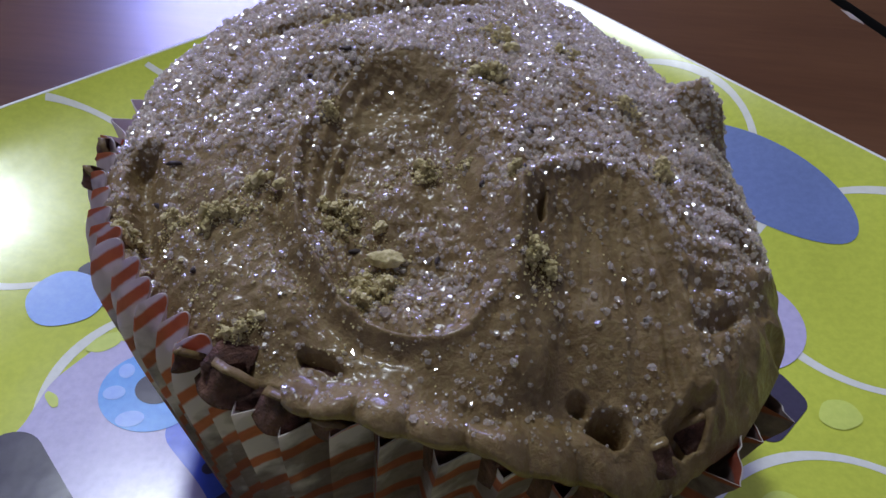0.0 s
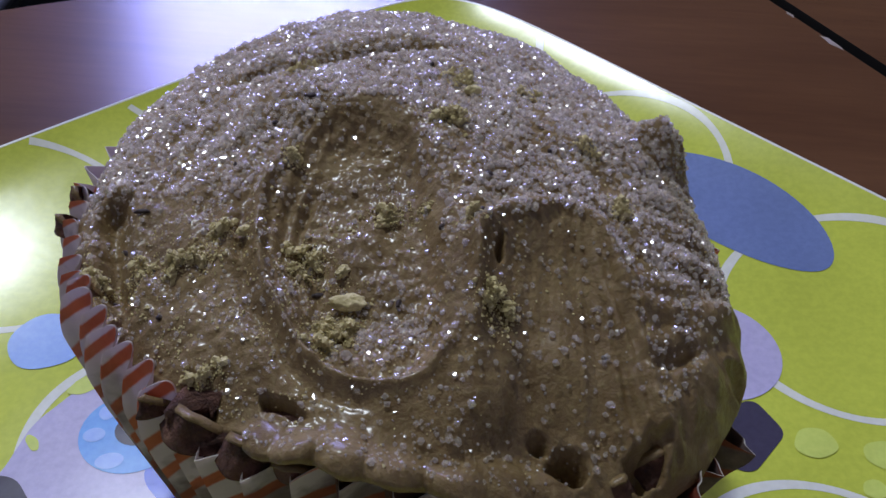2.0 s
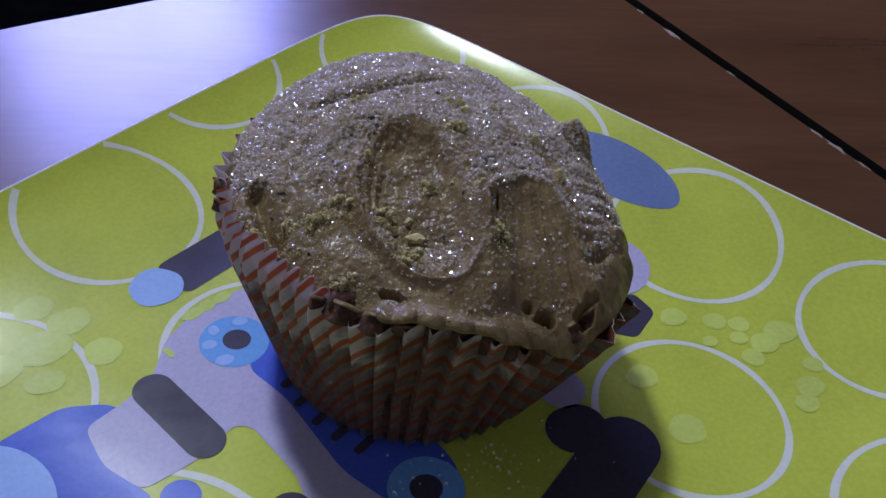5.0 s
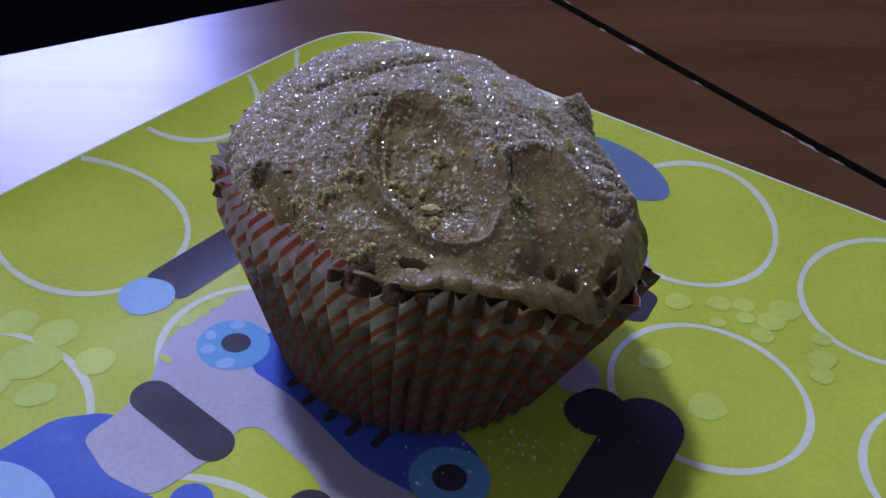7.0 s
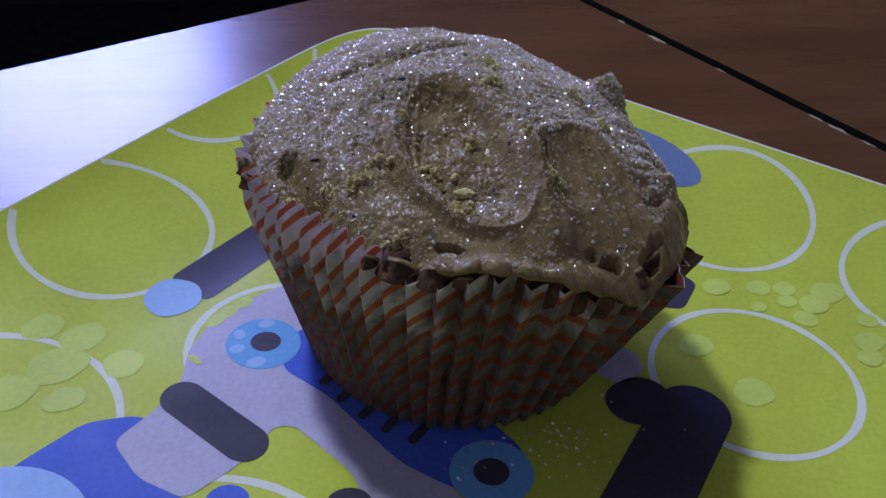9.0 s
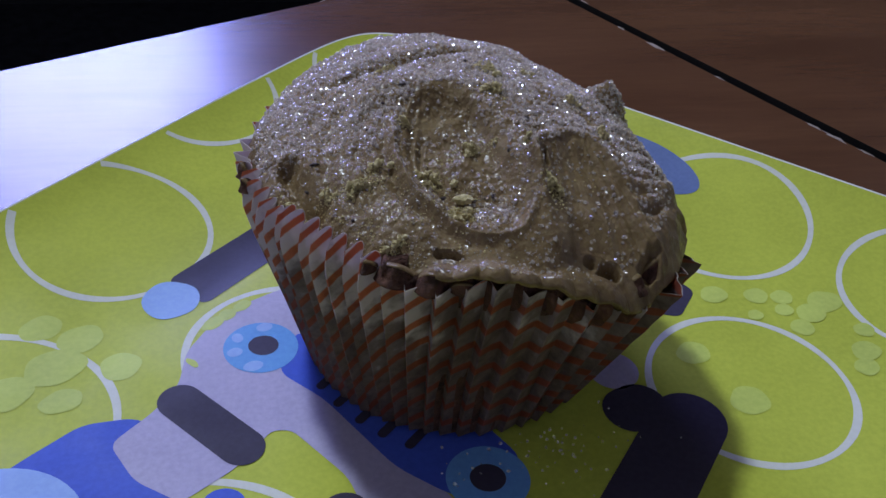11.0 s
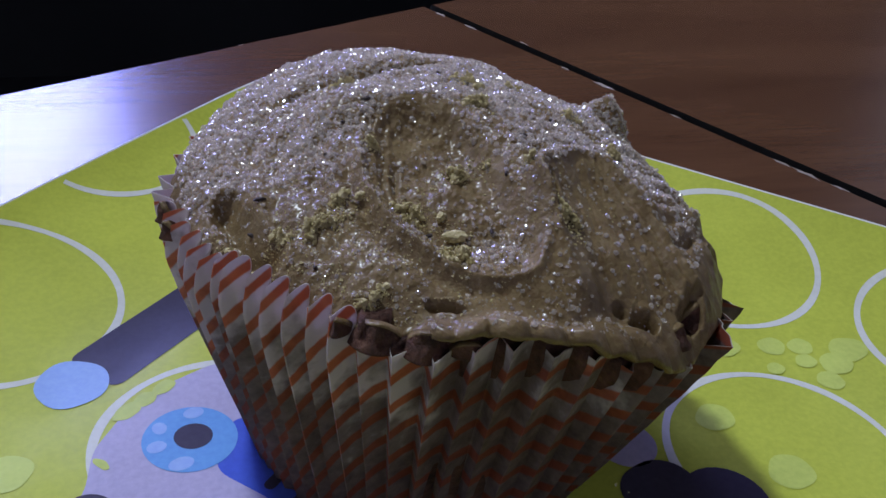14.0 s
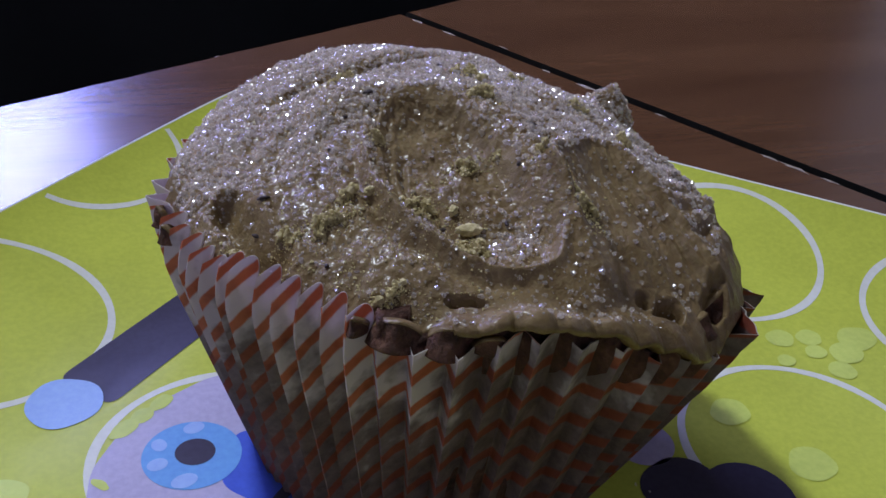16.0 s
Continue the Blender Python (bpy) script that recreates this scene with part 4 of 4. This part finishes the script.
OCTA_V = np.array([(1, 0, 0), (-1, 0, 0), (0, 1, 0), (0, -1, 0), (0, 0, 1), (0, 0, -1)], float) * 1.3
OCTA_F = ((0, 2, 4), (2, 1, 4), (1, 3, 4), (3, 0, 4), (2, 0, 5), (1, 2, 5), (3, 1, 5), (0, 3, 5))


CHUNK_V = np.array([(x, y, z) for x in (-1, 0, 1) for y in (-1, 0, 1) for z in (-1, 0, 1) if abs(x) + abs(y) + abs(z) == 2], float) * 0.85


def chunk_faces():
    """Squares and triangles of a cube with its corners cut away."""
    faces = []
    axes = [Vector(v) for v in ((1, 0, 0), (-1, 0, 0), (0, 1, 0), (0, -1, 0), (0, 0, 1), (0, 0, -1))]
    axes += [Vector((x, y, z)) for x in (-1, 1) for y in (-1, 1) for z in (-1, 1)]
    for n in axes:
        far = max(n.dot(Vector(v)) for v in CHUNK_V)
        ring = [i for i, v in enumerate(CHUNK_V) if n.dot(Vector(v)) > far - 0.01]
        u = n.orthogonal().normalized()
        w = n.normalized().cross(u)
        faces.append(tuple(sorted(ring, key=lambda i: math.atan2(w.dot(Vector(CHUNK_V[i])), u.dot(Vector(CHUNK_V[i]))))))
    return tuple(faces)


CHUNK_F = chunk_faces()


def grains(name, places, sizes, mat, gen, jitter=0.16, smooth=False, form=(CUBE_V, CUBE_F)):
    """Many small angular grains as one mesh."""
    verts, faces = [], []
    for (x, y, z), s in zip(places, sizes):
        turn = np.array(Euler(gen.uniform(0, 6.28, 3)).to_matrix())
        c = form[0] * s / 2 * gen.uniform(0.7, 1.15, 3) * (1 + gen.uniform(-jitter, jitter, (len(form[0]), 3)))
        k = len(verts)
        verts += [tuple(p) for p in (c @ turn.T + (x, y, z)) * MM]
        faces += [tuple(k + i for i in f) for f in form[1]]
    ob = from_lists(name, verts, faces, mat, None, smooth=smooth)
    ob.location = (0, 0, PLATE_Z * MM)
    return ob


def sugar():
    gen = np.random.default_rng(11)
    n = 60000
    r, a = 36 * np.sqrt(gen.uniform(0, 1, n)), gen.uniform(0, 2 * math.pi, n)
    x, y = r * np.cos(a), r * np.sin(a)
    dens = 0.07 + 0.93 * smooth01(y, -12, 6)
    inner, outer = to_curve(x, y, MARK_CURVE, True), to_curve(x, y, ARCH_CURVE, False)
    dens = np.where((inner > 1.6) & (x + 0.2 * y < 1.8), 0.07, dens)
    dens = np.maximum(dens, 0.85 * smooth01(x - 0.25 * y, 6, 11) * smooth01(y, -16, -8))
    dens = np.maximum(dens, 0.8 * np.exp(-(((x - 1) / 6) ** 2 + ((y + 20) / 4) ** 2)))
    dens = np.maximum(dens, 0.6 * np.exp(-(((x - 8) / 4) ** 2 + ((y + 6) / 5) ** 2)))
    dens = np.where(outer > 0.3, 0.08, dens)
    dens = np.where((outer < 0) & (x > 20) & (y < -8), np.maximum(dens, 0.22), dens)
    dens = np.where((np.abs(inner + 0.9) < 1.3) & (y < 0) & (x < 4), dens * 0.35, dens)
    dens = np.where(x < -14, np.minimum(dens, 0.25 + 0.75 * smooth01(y, -8, 4)), dens)
    dens = np.where(np.abs(to_curve(x, y, GROOVE, False)) < 1.5, dens * 0.15, dens)
    dens *= 0.55 + 0.9 * np.clip(lumps(x, y, 4.0, 5.5) + 0.5, 0, 1)
    dens *= r < frost_edge(np.degrees(a)) - 0.6
    keep = gen.uniform(0, 1, n) < dens * 0.52
    x, y = x[keep], y[keep]
    s = np.clip(gen.normal(0.45, 0.16, len(x)), 0.2, 1.0)
    z = frost_z(x, y) + s * gen.uniform(-0.05, 0.32, len(x))
    ob = grains("sugar_crystals", np.stack([x, y, z], 1), s, SUGAR, gen, 0.22, False, (CHUNK_V, CHUNK_F))
    tagged(ob, "coarse glittering sugar crystals scattered over the frosting", "sugar", kind="stuff")
    # fine sugar dust between and below the coarse crystals
    n = 15000
    r, a = 36 * np.sqrt(gen.uniform(0, 1, n)), gen.uniform(0, 2 * math.pi, n)
    x, y = r * np.cos(a), r * np.sin(a)
    inner, outer = to_curve(x, y, MARK_CURVE, True), to_curve(x, y, ARCH_CURVE, False)
    dens = np.where(outer > 0.3, 0.06, 0.5) * np.clip(0.5 + 1.2 * lumps(x, y, 3.0, 21.5), 0.1, 1)
    dens = np.where((inner > 1.5) & (x + 0.2 * y < 1.5) & (y > -16), dens * 0.2, dens)
    dens = dens * (1 + 0.9 * smooth01(-x - 0.4 * y, 12, 18) * smooth01(-y, 8, 16)) + 0.25 * smooth01(r, 31, 33) * smooth01(-y, 26, 30)
    keep = (gen.uniform(0, 1, n) < dens) & (r < frost_edge(np.degrees(a)) - 0.8)
    x, y = x[keep], y[keep]
    s = np.clip(gen.normal(0.2, 0.05, len(x)), 0.1, 0.34)
    ob = grains("sugar_dust", np.stack([x, y, frost_z(x, y) + s * 0.1], 1), s, SUGAR, gen)
    tagged(ob, "fine sparkling sugar dust spread over the frosting", "sugar", kind="stuff")
    # a few loose crystals fallen on the plate and clinging low on the liner's foot
    k = 80
    xx, yy = gen.normal(10, 9, k), gen.normal(-32.5, 3.5, k)
    ok = np.hypot(xx, yy) > 29.5
    s = gen.uniform(0.2, 0.65, k)
    ob = grains("fallen_sugar", np.stack([xx, yy, s * 0.45 + 0.4], 1)[ok], s[ok], SUGAR, gen, 0.22, False, (CHUNK_V, CHUNK_F))
    tagged(ob, "loose sugar crystals fallen on the plate", "sugar", kind="stuff")


def crumbs():
    gen = np.random.default_rng(5)
    for x, y, rx, ry, n in ((-3.6, -19.6, 2.6, 2.0, 110), (-4.6, -22.0, 1.6, 1.2, 40), (-18.9, -13.5, 3.4, 1.6, 90), (-15.7, -11.2, 1.8, 1.2, 40), (-29.2, -12.6, 2.4, 1.8, 110), (0.2, -7.2, 2.8, 1.4, 60),
                            (-7.1, -12.8, 1.8, 2.4, 70), (5.6, 3.8, 2.4, 1.4, 60), (6.4, 12.0, 1.8, 1.8, 40), (23.5, -3.8, 1.5, 1.8, 40), (10.9, -18.6, 1.8, 2.2, 70), (8.1, -10.8, 1.4, 1.0, 30),
                            (-23.7, -13.4, 1.2, 1.4, 26), (-10.6, 12.3, 2.4, 1.4, 44), (-14.5, -25.3, 2.2, 1.2, 36), (-10.3, -1.9, 1.6, 1.4, 24), (14.0, 12.0, 1.5, 1.5, 20), (20.0, 4.0, 1.8, 1.5, 24)):
        k = n * 16
        t = gen.normal(0, 0.5, (k, 2)) * (1 + 0.8 * (gen.uniform(0, 1, (k, 1)) > 0.75))
        px, py = x - 0.5 + t[:, 0] * rx, y - 0.9 + t[:, 1] * ry
        # grains cling together in small clots
        clot = gen.normal(0, 0.45, (max(n // 8, 3), 2)) * (rx, ry)
        own = clot[gen.integers(0, len(clot), k)] + gen.normal(0, 0.28, (k, 2))
        near = gen.uniform(0, 1, k) < 0.7
        px, py = np.where(near, x - 0.5 + own[:, 0], px), np.where(near, y - 0.9 + own[:, 1], py)
        held = np.hypot(px, py) / (frost_edge(np.degrees(np.arctan2(py, px))) - 1.2)
        px, py = px / np.maximum(held, 1), py / np.maximum(held, 1)
        t = np.stack([(px - x + 0.5) / rx, (py - y + 0.9) / ry], 1)
        piled = np.where(near, 1.4, 0.3)
        s = np.clip(gen.lognormal(-2.1, 0.5, k), 0.06, 0.5)
        s = np.where((gen.uniform(0, 1, k) < 0.03) & near, gen.uniform(0.4, 0.85, k), s)
        pz = frost_z(px, py) + np.minimum(s, 0.4) * 0.2 + piled * np.exp(-(t ** 2).sum(1) * 1.5) * gen.uniform(0, 1, k)
        ob = grains("biscuit_crumbs", np.stack([px, py, pz], 1), s, CRUMB, gen, 0.3, False, (CHUNK_V, CHUNK_F))
        tagged(ob, "small pile of golden biscuit crumbs on the frosting", "crumbs", "crumb piles on the frosting")


def flake(x, y, length, wide, turn):
    """A larger pale flake of biscuit lying on the frosting."""
    bm = bmesh.new()
    bmesh.ops.create_icosphere(bm, subdivisions=4, radius=1.0)
    for vert in bm.verts:
        k = 1 + 0.35 * noise.noise(vert.co * 1.7 + Vector((x, y, 0))) + 0.18 * noise.noise(vert.co * 6 + Vector((y, x, 0)))
        vert.co = Vector((vert.co.x * length / 2 * k, vert.co.y * wide / 2 * k, vert.co.z * 0.55 * k)) * MM
    ob = part("biscuit_flake", bm, CRUMB, None)
    ob.location = (x * MM, y * MM, (PLATE_Z + float(frost_z(np.array([x]), np.array([y]))[0]) + 0.35) * MM)
    ob.rotation_euler = (0.25, 0.1, math.radians(turn))
    tagged(ob, "pale golden biscuit flake lying on the frosting", "crumb", "biscuit flakes on the frosting")


def crumb_dust():
    """Fine biscuit dust over the flank, thickest towards the viewer and the rim."""
    gen = np.random.default_rng(15)
    n = 26000
    r, a = 36 * np.sqrt(gen.uniform(0, 1, n)), gen.uniform(0, 2 * math.pi, n)
    x, y = r * np.cos(a), r * np.sin(a)
    dens = (0.10 + 0.9 * smooth01(-x - 0.3 * y, -6, 10) * smooth01(-y, 2, 14)) * np.clip(0.45 + 1.6 * lumps(x, y, 3.2, 12.5), 0, 1)
    dens = dens * (1 - 0.85 * smooth01(-y + 0.25 * x, 25, 30))
    keep = (gen.uniform(0, 1, n) < dens * 0.8) & (r < frost_edge(np.degrees(a)) - 1.0)
    x, y = x[keep], y[keep]
    s = np.clip(gen.lognormal(-1.7, 0.4, len(x)), 0.1, 0.42)
    ob = grains("biscuit_dust", np.stack([x, y, frost_z(x, y) - s * 0.05], 1), s, CRUMB, gen, 0.55, False, (OCTA_V, OCTA_F))
    tagged(ob, "fine golden biscuit dust sprinkled over the frosting", "crumbs", kind="stuff")


def flecks():
    gen = np.random.default_rng(8)
    for x, y, length in ((-9.1, 5.6, 1.9), (-12.8, 3.3, 0.7), (-24.8, -6.6, 1.7), (-26.1, -9.2, 1.2), (9.6, -4.2, 1.1), (27.0, 6.2, 0.8), (1.9, -16.6, 1.2), (5.4, -10.4, 0.9), (-5.8, -15.7, 1.3), (31.6, -1.2, 0.9), (9.0, -9.6, 0.9),
                         (16, 2, 0.5), (-16, -2, 0.5), (-30, 2, 0.5), (3, 14, 0.5), (21, -20, 0.5), (-20, -19, 0.6)):
        x, y = x - 0.5, y - 0.9
        z = float(frost_z(np.array([x]), np.array([y]))[0])
        bm = bmesh.new()
        bmesh.ops.create_icosphere(bm, subdivisions=2, radius=0.5 * MM)
        a = gen.uniform(0, 3.1)
        m = Matrix.Rotation(a if length < 1.6 else 0.15, 4, "Z") @ Matrix.Diagonal((length, 0.55, 0.5, 1))
        for vert in bm.verts:
            k = 1 + 0.35 * noise.noise(vert.co * 3000 + Vector((x, y, 0)))
            vert.co = m @ (vert.co * k)
        ob = part("spice_fleck", bm, SPICE, None, smooth=False)
        ob.location = (x * MM, y * MM, (PLATE_Z + z + 0.12) * MM)
        tagged(ob, "tiny dark brown spice fleck on the frosting", "fleck", "spice flecks on the frosting")


sugar()
crumbs()
for place in ((-3.3, -17.6, 3.2, 1.7, 12), (-4.2, -14.4, 1.7, 1.1, 60), (7.2, 8.5, 1.8, 1.2, 20), (-13.8, -12.0, 1.6, 1.0, 30)):
    flake(*place)
crumb_dust()
flecks()


# ---------------------------------------------------------------- dark chair beside the table
m, nt, b = material("black_vinyl", (0.006, 0.006, 0.007), 0.5)
VINYL = m
m, nt, b = material("grey_painted_tube", (0.035, 0.036, 0.04), 0.5, 0.0)
STEEL = m


def tube(pts, r, name, mat, parent, label=""):
    bm = bmesh.new()
    rings = []
    for i, p in enumerate(pts):
        p = Vector(p)
        d = (Vector(pts[min(i + 1, len(pts) - 1)]) - Vector(pts[max(i - 1, 0)])).normalized()
        side = d.cross(Vector((0.3, 0.1, 1))).normalized()
        up = side.cross(d)
        rings.append([bm.verts.new(p + r * (side * math.cos(a) + up * math.sin(a))) for a in (2 * math.pi * k / 10 for k in range(10))])
    for a, c in zip(rings, rings[1:]):
        for k in range(10):
            bm.faces.new((a[k], a[(k + 1) % 10], c[(k + 1) % 10], c[k]))
    bm.faces.new(rings[0][::-1])
    bm.faces.new(rings[-1])
    bmesh.ops.recalc_face_normals(bm, faces=bm.faces)
    return part(name, bm, mat, parent, label)


def chair():
    thing = tagged(empty("chair", (-0.64, 0.72, FLOOR_Z)), "black vinyl chair with a grey tube frame", "chair")
    z = 0.45
    bm = bmesh.new()
    box(bm, (-0.20, -0.2, z - 0.045), (0.20, 0.2, z))
    bmesh.ops.bevel(bm, geom=bm.edges[:], offset=0.015, segments=3, affect="EDGES")
    part("seat", bm, VINYL, thing)
    for sx in (-1, 1):
        x = sx * 0.215
        tube([(x, -0.24, 0.0), (x, -0.215, z - 0.02), (x, -0.19, z), (x, 0.19, z), (x, 0.215, z - 0.02), (x, 0.24, 0.0)], 0.006, "side_frame", STEEL, thing, "grey tube side frame")


chair()
